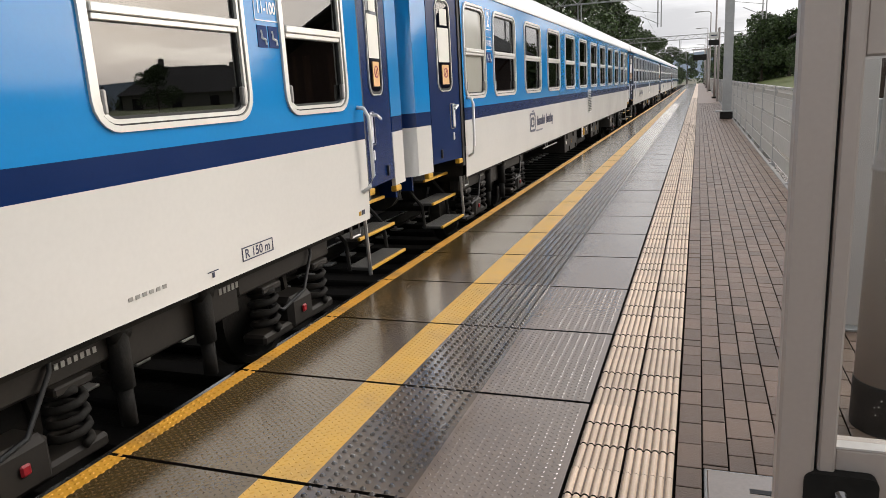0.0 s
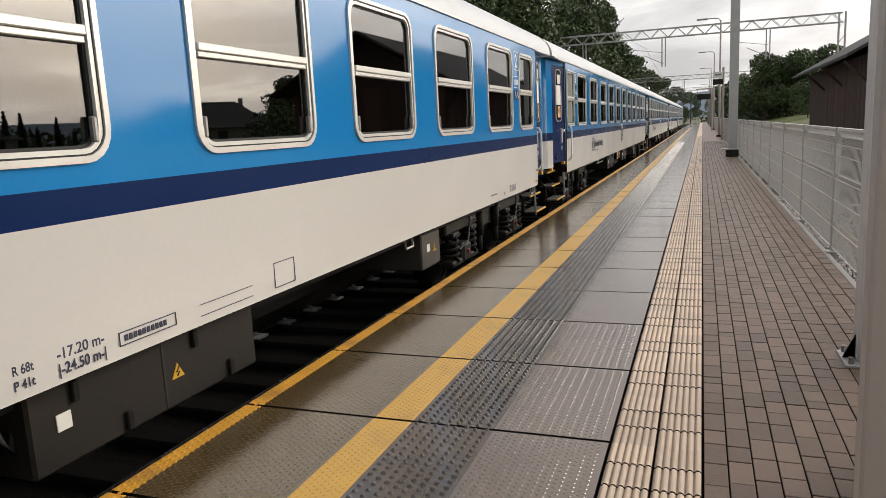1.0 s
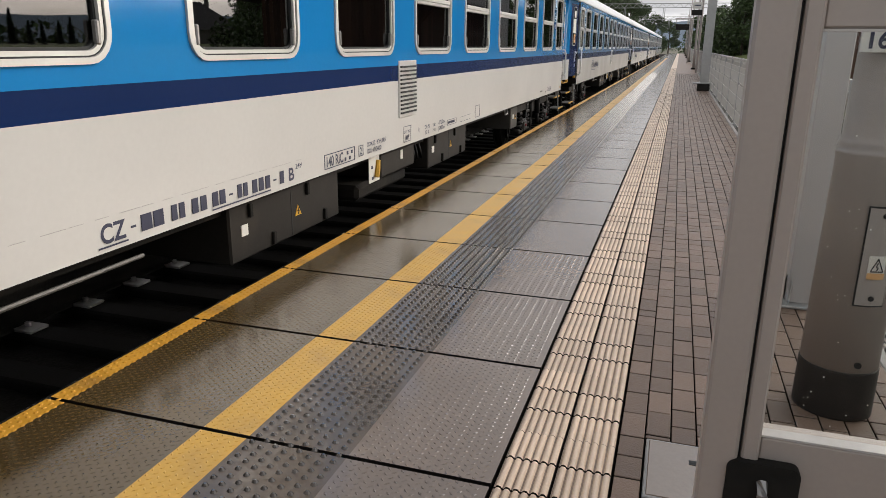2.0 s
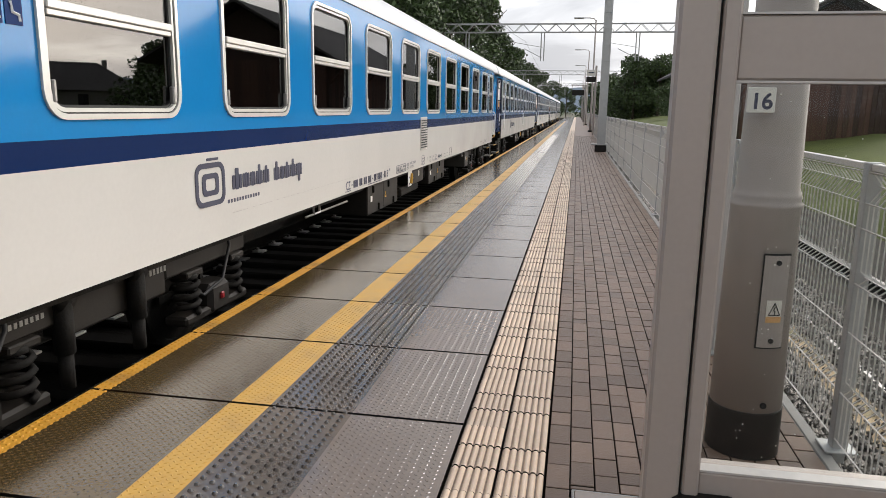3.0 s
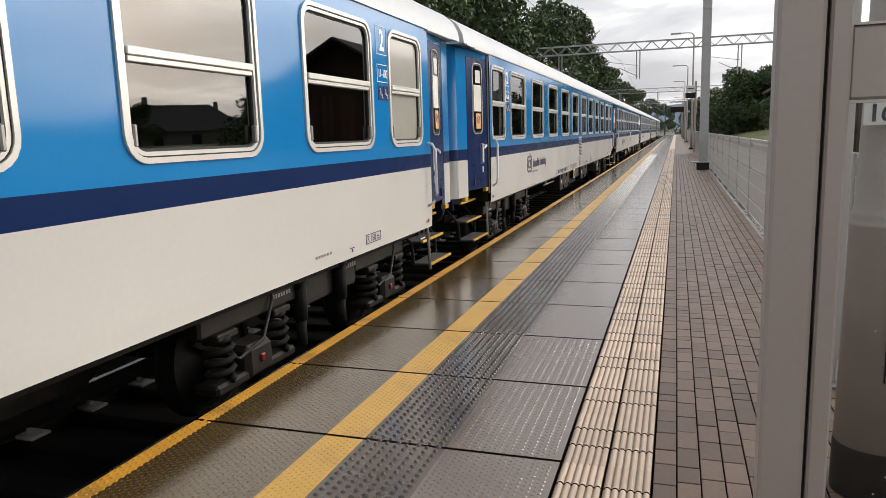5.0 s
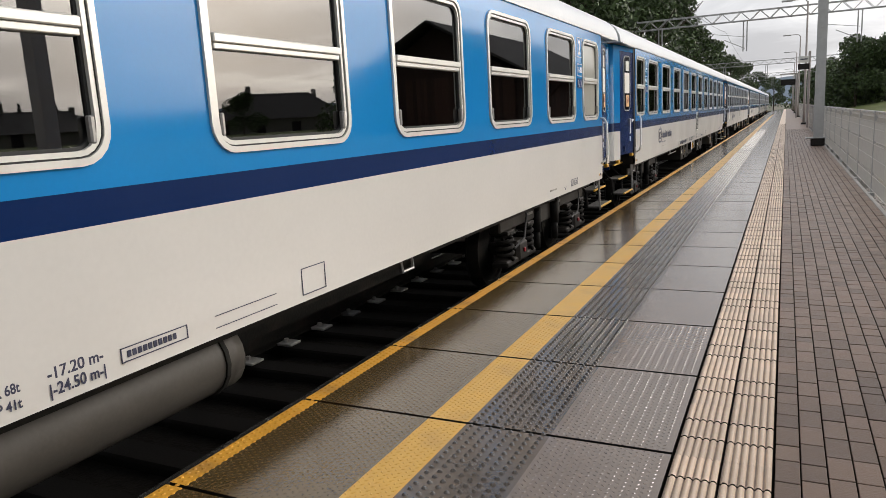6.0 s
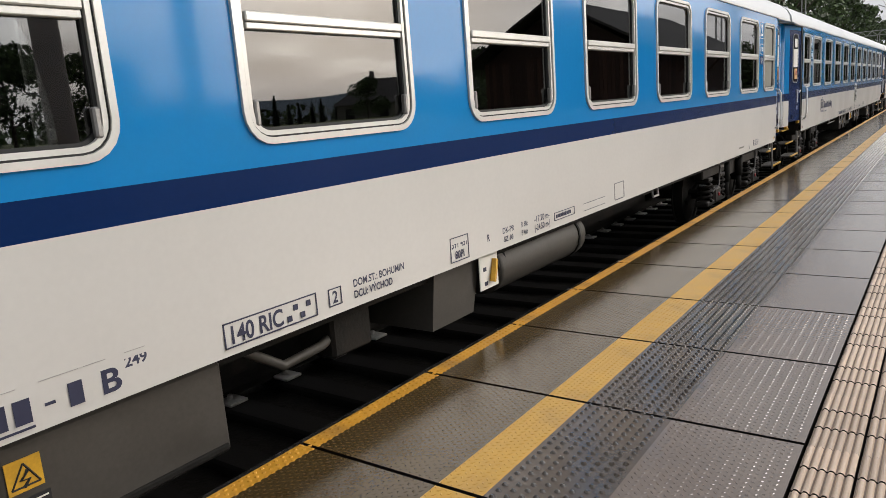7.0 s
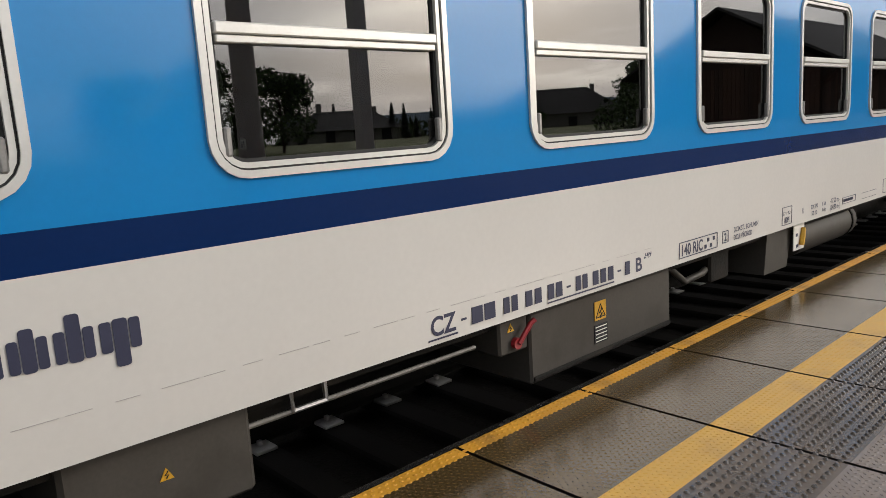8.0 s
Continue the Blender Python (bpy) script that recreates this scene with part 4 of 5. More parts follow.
# bed coloured for the shade under the train
sheet("ballast_bed", -6.4, -1.9, -30, 240, -0.80, M_BALLAST_SHADED, "ballast under the running track, coloured near black for the shade", "ballast", 12, 300, 0.04)
sheet("ballast_bed", 1.62, 6.2, -30, 130, -0.78, M_VERGE, "dark grey ballast of a disused track behind the fence", "ballast", 12, 300, 0.06)


def rail_mesh(y0, y1):
    bm = bmesh.new()
    out = [(-0.07, -0.17), (0.07, -0.17), (0.07, -0.155), (0.012, -0.13), (0.012, -0.045), (0.036, -0.035), (0.036, -0.004), (0.028, 0), (-0.028, 0), (-0.036, -0.004), (-0.036, -0.035), (-0.012, -0.045), (-0.012, -0.13), (-0.07, -0.155)]
    a, b = [bm.verts.new((x, y0, z)) for x, z in out], [bm.verts.new((x, y1, z)) for x, z in out]
    for i in range(len(out)):
        f = bm.faces.new((a[i], a[(i + 1) % len(out)], b[(i + 1) % len(out)], b[i]))
        f.material_index = 1 if i == 7 else 0
    bm.faces.new(a), bm.faces.new(b)
    bmesh.ops.recalc_face_normals(bm, faces=bm.faces)
    return mesh_of("rail", bm, [M_UNDER, M_RAILTOP])


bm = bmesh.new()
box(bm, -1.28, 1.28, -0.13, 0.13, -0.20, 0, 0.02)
SLEEPER = mesh_of("sleeper", bm, M_SLEEPER_SHADED)
bm = bmesh.new()
for sx in (-0.7525, 0.7525):
    box(bm, sx - 0.19, sx + 0.24, -0.09, 0.09, 0.0, 0.025, 0.006)
    for dx in (-0.12, 0.12):
        tube(bm, [(sx + dx, 0, 0.02), (sx + dx, 0, 0.06)], 0.025, 6)
CLIP = mesh_of("rail_fastening", bm, M_PLATE)
PALE_SLEEPER = mesh_of("sleeper", boxed(-1.28, 1.28, -0.13, 0.13, -0.20, 0, 0.02), M_PALE)


def track(name, x, y0, y1, z, label, near, sleeper):
    ob = tagged(new(name), label, "railway track", kind="structure")
    ob.location = (x, 0, z)
    for sx in (-0.7525, 0.7525):
        place("rail", rail_mesh(y0, y1), ob, (sx, 0, 0))
    y = y0 + 0.3
    while y < y1:
        if near[0] < y < near[1]:
            sl = place("sleeper", sleeper, ob, (0, y, -0.175))
            place("rail_fastening", CLIP, sl)
        y += 0.6


track("track_1", TRACK_X, -20, 220, -0.55, "steel rails beside the platform on concrete sleepers coloured near black for shade", (-4, 60), SLEEPER)
track("track_2", 3.70, -12, 31, -0.62, "disused rails on pale sleepers behind the fence", (-2, 31), PALE_SLEEPER)

# loose stones along the fence and under the edge
rnd = random.Random(4)
bm = bmesh.new()
for k in range(22000):
    x, y = (rnd.uniform(1.66, 2.05), rnd.uniform(1.5, 16)) if k < 13000 else (rnd.uniform(2.05, 3.2), rnd.uniform(2, 16))
    r = rnd.uniform(0.007, 0.020)
    c = Vector((x, y, -0.055 + (x - 1.66) * -0.25 + r * 0.4))
    vs = [bm.verts.new(c + Vector((rnd.uniform(0.6, 1.2) * dx, rnd.uniform(0.6, 1.2) * dy, rnd.uniform(0.6, 1.1) * dz)) * r) for dx, dy, dz in ((1, 0, 0), (-1, 0, 0), (0, 1, 0), (0, -1, 0), (0, 0, 1), (0, 0, -1))]
    for i, j, m in ((0, 2, 4), (2, 1, 4), (1, 3, 4), (3, 0, 4), (2, 0, 5), (1, 2, 5), (3, 1, 5), (0, 3, 5)):
        bm.faces.new((vs[i], vs[j], vs[m]))
tagged(new("gravel", mesh_of("gravel", bm, M_GRAVEL)), "loose grey gravel stones along the mesh fence", "gravel", kind="stuff")
bm = bmesh.new()
for xa, xb, mi in ((1.66, 2.03, 0), (2.03, 2.32, 1), (2.32, 2.4, 0)):
    za, zb = -0.06 - (xa - 1.66) * 0.257, -0.06 - (xb - 1.66) * 0.257
    bm.faces.new([bm.verts.new(p) for p in ((xa, -12, za), (xb, -12, zb), (xb, 130, zb), (xa, 130, za))]).material_index = mi
bm.faces.new([bm.verts.new(p) for p in ((2.4, -12, -0.25), (3.2, -12, -0.8), (3.2, 130, -0.8), (2.4, 130, -0.25))])
tagged(new("gravel_verge", mesh_of("gravel_verge", bm, [M_VERGE, M_DRY])), "dark gravel verge with a strip of dry weeds along the fence", "gravel", kind="structure")

# grass bank behind the second track
bm = bmesh.new()
prof = [(6.2, -1.0), (7.0, -0.6), (9.0, 0.35), (12.5, 0.9), (30, 1.2), (140, 1.0)]
rows = []
for j in range(81):
    y = -60 + 5 * j
    lift = 0.35 * noise.noise(Vector((y * 0.05, 0, 0)))
    rows.append([bm.verts.new((x + 0.4 * noise.noise(Vector((y * 0.1, x, 1))), y, z + (lift if z > -0.9 else 0) + 0.15 * noise.noise(Vector((x, y * 0.3, 7))))) for x, z in prof])
for a, b in zip(rows, rows[1:]):
    for i in range(len(prof) - 1):
        bm.faces.new((a[i], a[i + 1], b[i + 1], b[i])).smooth = True
tagged(new("grass_bank", mesh_of("grass_bank", bm, M_GRASS)), "yellow-green mown grass bank", "grass", kind="structure")

# unseen wall added beyond the train to keep light from under it
tagged(new("light_block_wall", mesh_of("light_block_wall", boxed(-9.0, -5.45, -40, 200, -1.1, 0.0, 0.02), M_CONC)), "unseen concrete wall added beyond the track to block light under the train", "wall", kind="structure")

# ---------------------------------------------------------------- platform
Y_JOINT, Y_END = 0.629, 178
plat = tagged(new("platform"), "wet concrete slab platform with yellow edge and line", "platform", kind="structure")
part("retaining_wall", boxed(-1.95, 1.66, -8, Y_END, -0.95, -0.085), M_CONC, plat)
part("bedding", boxed(-1.96, 1.60, -8, Y_END, -0.084, -0.045), M_JOINT, plat)


def slab_mesh(studs, treads):
    """One edge slab, a metre along the platform: painted nosing, outer field, line, studs and inner field."""
    bm = bmesh.new()
    g, t = 0.011, 0.075
    bands = [(-2.01, -1.915, 0), (-1.915, -1.215, 1), (-1.215, -1.0, 2), (-1.0, -0.565, 5), (-0.565, -0.006, 3)]
    for x0, x1, mi in bands:
        f = bm.faces.new([bm.verts.new(p) for p in ((x0, g, 0), (x1, g, 0), (x1, 1 - g, 0), (x0, 1 - g, 0))])
        f.material_index = mi
    e = -0.006
    for q, mi in (([(-2.01, g, 0), (-2.01, 1 - g, 0), (-2.01, 1 - g, -t), (-2.01, g, -t)], 0), ([(e, g, 0), (e, 1 - g, 0), (e, 1 - g, -t), (e, g, -t)], 6),
                  ([(-2.01, g, 0), (e, g, 0), (e, g, -t), (-2.01, g, -t)], 6), ([(-2.01, 1 - g, 0), (e, 1 - g, 0), (e, 1 - g, -t), (-2.01, 1 - g, -t)], 6)):
        bm.faces.new([bm.verts.new(p) for p in q]).material_index = mi

    def stud(x, y, rx, ry, h, mi, n=6, ang=0.0):
        c, s = math.cos(ang), math.sin(ang)
        lo = [bm.verts.new((x + c * rx * math.cos(2 * math.pi * k / n) - s * ry * math.sin(2 * math.pi * k / n), y + s * rx * math.cos(2 * math.pi * k / n) + c * ry * math.sin(2 * math.pi * k / n), 0)) for k in range(n)]
        hi = [bm.verts.new(v.co * 0.45 + Vector((x, y, 0)) * 0.55 + Vector((0, 0, h))) for v in lo]
        for k in range(n):
            bm.faces.new((lo[k], lo[(k + 1) % n], hi[(k + 1) % n], hi[k])).material_index = mi
        bm.faces.new(hi).material_index = mi
    if studs:
        for i in range(8):
            for j in range(20):
                stud(-0.965 + 0.052 * i, 0.025 + 0.05 * j + 0.025 * (i % 2), 0.0140, 0.0125, 0.0095, 4, 8 if treads else 6)
        for i in range(3):
            for j in range(25):
                stud(-1.99 + 0.036 * i, 0.02 + 0.04 * j + 0.02 * (i % 2), 0.012, 0.012, 0.004, 0, 6)
    if treads:
        for x0, x1, mi in ((-1.89, -1.225, 1), (-1.205, -1.01, 2), (-0.54, -0.02, 3)):
            i, x = 0, x0
            while x < x1:
                for j in range(28):
                    y = 0.02 + 0.0355 * j + 0.0177 * (i % 2)
                    if y < 0.985:
                        stud(x, y, 0.0125, 0.0055, 0.0012 if mi == 1 else 0.0022, mi, 4, 0.785 if i % 2 else -0.785)
                x += 0.026
                i += 1
    bmesh.ops.recalc_face_normals(bm, faces=bm.faces)
    return mesh_of("slab", bm, [M_NOSE, M_SLAB_OUT, M_LINE, M_SLAB, M_STUD, M_STUDDED, M_JOINT])


SLABS = [slab_mesh(True, True), slab_mesh(True, False), slab_mesh(False, False)]

# ---------------------------------------------------------------- shelter frame beside the camera
shelter = tagged(new("shelter_frame"), "grey aluminium shelter frame with glazed panel and lock", "shelter frame")
shelter.location = (0.565, 2.45, 0)
bm = bmesh.new()
box(bm, 0.005, 0.052, -0.05, -0.012, 0, 2.5, 0.004)
part("post", bm, M_ALU, shelter, "brushed aluminium post")
part("seal", boxed(0.0525, 0.0560, -0.035, 0.02, 0.02, 2.5), M_RUBBER, shelter, "black rubber seal")
part("stile", boxed(0.0565, 0.078, -0.045, 0.02, 0.10, 2.45, 0.003), M_ALU, shelter)
part("upper_rail", boxed(0.078, 1.25, -0.035, 0.01, 1.532, 1.608, 0.003), M_ALU, shelter)
part("lower_rail", boxed(0.078, 1.25, -0.035, 0.01, 0.86, 1.015, 0.003), M_ALU, shelter)
part("top_rail", boxed(0.078, 1.25, -0.035, 0.01, 2.36, 2.45, 0.003), M_ALU, shelter)
part("bottom_rail", boxed(0.078, 1.25, -0.035, 0.01, 0.10, 0.24, 0.003), M_ALU, shelter)
part("far_post", boxed(1.25, 1.34, -0.05, 0.03, 0, 2.5, 0.004), M_ALU, shelter)
for z0, z1 in ((1.015, 1.532), (1.608, 2.36), (0.24, 0.86)):
    p = part("pane", boxed(0.078, 1.25, -0.014, -0.008, z0, z1), M_CLEAR, shelter, "clear rain-spotted pane")
    p.visible_shadow = False
for z in (1.0155, 1.529, 1.6085, 2.357):
    part("glazing_bead", boxed(0.078, 1.25, -0.0355, -0.0145, z, z + 0.0028), M_WIRE, shelter)
rnd = random.Random(9)
bm = bmesh.new()
for k in range(110):
    r = rnd.uniform(0.0005, 0.0011)
    bmesh.ops.create_icosphere(bm, subdivisions=1, radius=r, matrix=Matrix.Translation((rnd.uniform(0.12, 0.7), -0.0145, rnd.uniform(1.03, 1.52))))
tagged(part("raindrops", bm, M_PAPER, shelter, "small raindrops on the pane"), kind="stuff")
bm = bmesh.new()
slab_of(bm, rounded(0.09, 0.11, 0.012), 0.012, 0.030)
bmesh.ops.rotate(bm, verts=bm.verts, matrix=Matrix.Rotation(radians(-90), 3, "Z"))
lk = part("lock_case", bm, M_UNDER, shelter, "dark lock case", loc=(0.085, -0.025, 0.93))
bm = bmesh.new()
tube(bm, [(0.0, -0.03, -0.03), (0.0, -0.045, -0.02), (0.0, -0.045, 0.02), (0.0, -0.03, 0.03)], 0.007, 6)
part("latch_knob", bm, M_STEEL, lk)

# ---------------------------------------------------------------- numbered pole and its neighbours
pole = tagged(new("lamp_pole"), "thick grey steel pole with black base and service hatch", "pole")
pole.location = (1.274, 4.695, 0)


def lathe(bm, prof, n=28):
    rings = [[bm.verts.new((r * math.cos(2 * math.pi * k / n), r * math.sin(2 * math.pi * k / n), z)) for k in range(n)] for r, z in prof]
    for a, b in zip(rings, rings[1:]):
        for k in range(n):
            bm.faces.new((a[k], a[(k + 1) % n], b[(k + 1) % n], b[k])).smooth = True
    bm.faces.new(rings[-1])
    bm.faces.new(rings[0][::-1])


bm = bmesh.new()
lathe(bm, [(0.152, 0.21), (0.140, 1.10), (0.145, 1.11), (0.145, 1.125), (0.136, 1.135), (0.141, 1.15), (0.134, 1.165), (0.127, 1.19), (0.119, 1.6), (0.09, 5.2), (0.09, 5.22)])
part("shaft", bm, M_POLE, pole, smooth=False)
bm = bmesh.new()
lathe(bm, [(0.157, 0.0), (0.157, 0.01), (0.1555, 0.21), (0.1525, 0.218)])
part("base_coating", bm, M_TAR, pole, "chipped black base coating")
FACE = Matrix.Rotation(radians(14), 4, "Z")


def on_pole(name, bm, material, label=""):
    bmesh.ops.transform(bm, verts=bm.verts, matrix=FACE)
    return part(name, bm, material, pole, label)


def hugging(bm, half, z0, z1, r, off):
    a, n = half / r, 6
    lo = [bm.verts.new(((r + off) * math.sin(-a + 2 * a * k / n), -(r + off) * math.cos(-a + 2 * a * k / n), z0)) for k in range(n + 1)]
    hi = [bm.verts.new(v.co + Vector((0, 0, z1 - z0))) for v in lo]
    for k in range(n):
        bm.faces.new((lo[k], lo[k + 1], hi[k + 1], hi[k]))


bm = bmesh.new()
hugging(bm, 0.060, 0.513, 0.925, 0.149, 0.002)
on_pole("hatch_gap", bm, M_RUBBER)
bm = bmesh.new()
hugging(bm, 0.054, 0.520, 0.918, 0.149, 0.006)
on_pole("hatch", bm, M_POLE, "grey service hatch with two screws")
bm = bmesh.new()
for z in (0.55, 0.888):
    tube(bm, [(0.0, -0.152, z), (0.0, -0.161, z)], 0.011, 8)
tube(bm, [(0.0, -0.148, 0.257), (0.0, -0.159, 0.257)], 0.014, 8)
on_pole("hatch_screw", bm, M_RUBBER)
bm = bmesh.new()
hugging(bm, 0.031, 0.632, 0.728, 0.149, 0.009)
on_pole("warning_label", bm, M_PAPER, "white and orange electric warning label")
bm = bmesh.new()
hugging(bm, 0.031, 0.632, 0.658, 0.149, 0.011)
on_pole("warning_label_band", bm, M_ORANGE)
bm = bmesh.new()
for a, b in (((-0.024, 0.520), (0.024, 0.520)), ((0.024, 0.520), (0, 0.572)), ((0, 0.572), (-0.024, 0.520)), ((0.002, 0.556), (-0.004, 0.54)), ((-0.004, 0.54), (0.004, 0.536)), ((0.004, 0.536), (0, 0.524))):
    tube(bm, [(a[0], -0.161, a[1] + 0.145), (b[0], -0.161, b[1] + 0.145)], 0.0022, 4)
on_pole("warning_label_mark", bm, M_RUBBER)
bm = bmesh.new()
box(bm, -0.145, -0.037, -0.133, -0.126, 1.497, 1.597, 0.002)
pn = part("number_plate", bm, M_PAPER, pole, "small pale plate with the pole number")
lettering("pole_number", "16", 0.062, M_INK, pn, (-0.09, -0.1345, 1.513), 0.07, FACING, middle=True)

post2 = tagged(new("canopy_post"), "white square steel post on a bolted base plate", "post")
post2.location = (1.33, 6.08, 0)
part("shaft", boxed(-0.075, 0.075, -0.075, 0.075, 0.015, 4.2, 0.006), M_POST, post2)
bp = part("base_plate", boxed(-0.15, 0.15, -0.15, 0.15, 0, 0.016, 0.003), M_GALV, post2)
for dx in (-1, 1):
    for dy in (-1, 1):
        bm = bmesh.new()
        tube(bm, [(0.115 * dx, 0.115 * dy, 0.016), (0.115 * dx, 0.115 * dy, 0.055)], 0.016, 6)
        part("bolt", bm, M_STEEL, bp)
    bm = bmesh.new()
    tri = [bm.verts.new(p) for p in ((0.075 * dx, -0.004, 0.016), (0.145 * dx, -0.004, 0.016), (0.075 * dx, -0.004, 0.17))]
    bm.faces.new(tri)
    bmesh.ops.solidify(bm, geom=bm.faces[:], thickness=0.008)
    part("gusset", bm, M_RAIL_WHITE, post2)
    bm = bmesh.new()
    bm.faces.new([bm.verts.new(p) for p in ((0.055 * dx, -0.075, 0.016), (0.075 * dx, -0.145, 0.016), (0.055 * dx, -0.078, 0.18))])
    bmesh.ops.solidify(bm, geom=bm.faces[:], thickness=0.008)
    part("gusset", bm, M_RAIL_WHITE, post2)

mast = tagged(new("catenary_mast"), "tall galvanised steel mast on a dark footing beside the paving", "mast")
mast.location = (1.42, 29.0, 0)
bm = bmesh.new()
for sx in (-0.13, 0.13):
    box(bm, sx - 0.02, sx + 0.02, -0.12, 0.12, 0.25, 9.6)
for k in range(16):
    z = 0.4 + 0.58 * k
    box(bm, -0.11, 0.11, -0.115, -0.10, z, z + 0.10)
box(bm, -0.11, 0.11, -0.09, 0.09, 0.25, 9.6)
part("shaft", bm, M_GALV, mast)
part("footing", boxed(-0.22, 0.20, -0.2, 0.2, 0, 0.25, 0.02), M_TAR, mast)
part("base_plate", boxed(-0.38, 0.22, -0.22, 0.22, 0.25, 0.29, 0.006), M_GALV, mast)

# ---------------------------------------------------------------- mesh fence
P_LEN, F_TOP = 2.5, 1.29


def fence_panel():
    bm = bmesh.new()
    def wire(a, b, r=0.0038):
        d = (Vector(b) - Vector(a)).normalized()
        u = d.cross(Vector((1, 0.3, 0.2))).normalized()
        w = d.cross(u)
        lo = [bm.verts.new(Vector(a) + (u * math.cos(k * 2.0944) + w * math.sin(k * 2.0944)) * r) for k in range(3)]
        hi = [bm.verts.new(Vector(b) + (u * math.cos(k * 2.0944) + w * math.sin(k * 2.0944)) * r) for k in range(3)]
        for k in range(3):
            bm.faces.new((lo[k], lo[(k + 1) % 3], hi[(k + 1) % 3], hi[k]))
    folds = [(0, 0.05), (0, 0.28), (0.035, 0.31), (0, 0.34), (0, 0.78), (0.035, 0.81), (0, 0.84), (0, 1.13), (0.045, 1.20), (0, 1.26)]
    n = int(P_LEN / 0.05)
    for i in range(n):
        y = 0.04 + 0.05 * i
        for (xa, za), (xb, zb) in zip(folds, folds[1:]):
            wire((xa, y, za), (xb, y, zb))
    for x, z in ((0, 0.06), (0, 0.28), (0.035, 0.31), (0, 0.56), (0, 0.78), (0.035, 0.81), (0, 1.02), (0, 1.13), (0.045, 1.20), (0, 1.26)):
        wire((x - 0.005, 0.03, z), (x - 0.005, P_LEN - 0.03, z), 0.0042)
    return mesh_of("mesh_panel", bm, M_WIRE)


PANEL = fence_panel()
POST = mesh_of("fence_post", boxed(-0.03, 0.03, -0.03, 0.03, -0.3, F_TOP + 0.01, 0.004), M_GALV)
PLATE = mesh_of("foot_plate", boxed(-0.07, 0.07, -0.07, 0.07, 0.0, 0.012, 0.003), M_GALV)
TOPRAIL = mesh_of("top_rail", boxed(-0.018, 0.018, 0.0, P_LEN, F_TOP - 0.025, F_TOP + 0.005, 0.003), M_WIRE)
fence = tagged(new("fence"), "galvanised welded mesh fence along the back of the platform", "fence")
fence.location = (1.70, -0.25, 0)
for k in range(-3, 48):
    place("fence_post", POST, fence, (0, P_LEN * k, 0))
    if k < 8:
        place("foot_plate", PLATE, fence, (0, P_LEN * k, 0))
    place("mesh_panel", PANEL, fence, (-0.02, P_LEN * k, 0))
    place("top_rail", TOPRAIL, fence, (0, P_LEN * k, 0))
part("kerb", boxed(-0.10, -0.04, -4, 130, -0.2, -0.004, 0.006), M_CONC, plat, loc=(1.70, 0, 0))

# ---------------------------------------------------------------- lamps, sign, gantry
def street_lamp():
    ob = tagged(new("platform_lamp"), "slim grey platform lamp with a short arm", "lamp post", "platform lamps")
    bm = bmesh.new()
    tube(bm, [(0, 0, 0), (0, 0, 1.3), (0, 0, 7.85)], 0.10, 10, r2=0.055)
    part("shaft", bm, M_POLE, ob, smooth=True)
    bm = bmesh.new()
    tube(bm, [(0, 0, 7.8), (-0.15, 0, 7.98), (-0.45, 0, 8.02), (-0.9, 0, 8.02)], 0.035, 8)
    part("arm", bm, M_POLE, ob, smooth=True)
    part("lamp_head", boxed(-1.55, -0.85, -0.14, 0.14, 7.96, 8.06, 0.03), M_GALV, ob)
    part("footing", boxed(-0.17, 0.17, -0.17, 0.17, 0, 0.12, 0.01), M_TAR, ob)
    return ob


lamp = street_lamp()
lamp.location = (1.50, 55.0, 0)
for y in (82, 109, 136, 163):
    copy_thing(lamp, pose(1.50, y, 0))

sign = tagged(new("platform_sign"), "dark hanging platform sign between grey posts", "sign")
sign.location = (1.25, 48.0, 0)
bm = bmesh.new()
tube(bm, [(0.30, 0, 0), (0.30, 0, 4.3)], 0.06, 8)
tube(bm, [(0.30, 0.9, 0), (0.30, 0.9, 4.3)], 0.06, 8)
part("post", bm, M_POLE, sign)
part("board", boxed(-0.30, 0.30, -0.06, 0.06, 3.30, 3.62, 0.01), M_TAR, sign, "dark board")
part("board_top", boxed(-0.28, 0.28, -0.05, 0.05, 3.68, 4.05, 0.01), M_PAPER, sign, "pale board with a dark arrow")
bm = bmesh.new()
box(bm, -0.18, 0.18, -0.056, -0.05, 3.84, 3.90)
part("arrow", bm, M_INK, sign)
clock = tagged(new("platform_board"), "dark display board hanging over the far platform", "display board")
clock.location = (0.6, 78.0, 0)
part("board", boxed(-0.7, 0.55, -0.12, 0.12, 3.1, 3.65, 0.02), M_TAR, clock)
bm = bmesh.new()
tube(bm, [(0.7, 0, 0), (0.7, 0, 4.2)], 0.07, 8)
tube(bm, [(0.7, 0, 4.15), (-0.8, 0, 4.15)], 0.05, 8)
for x in (-0.7, 0.4):
    tube(bm, [(x, 0, 4.15), (x, 0, 3.7)], 0.02, 6)
part("post", bm, M_POLE, clock)


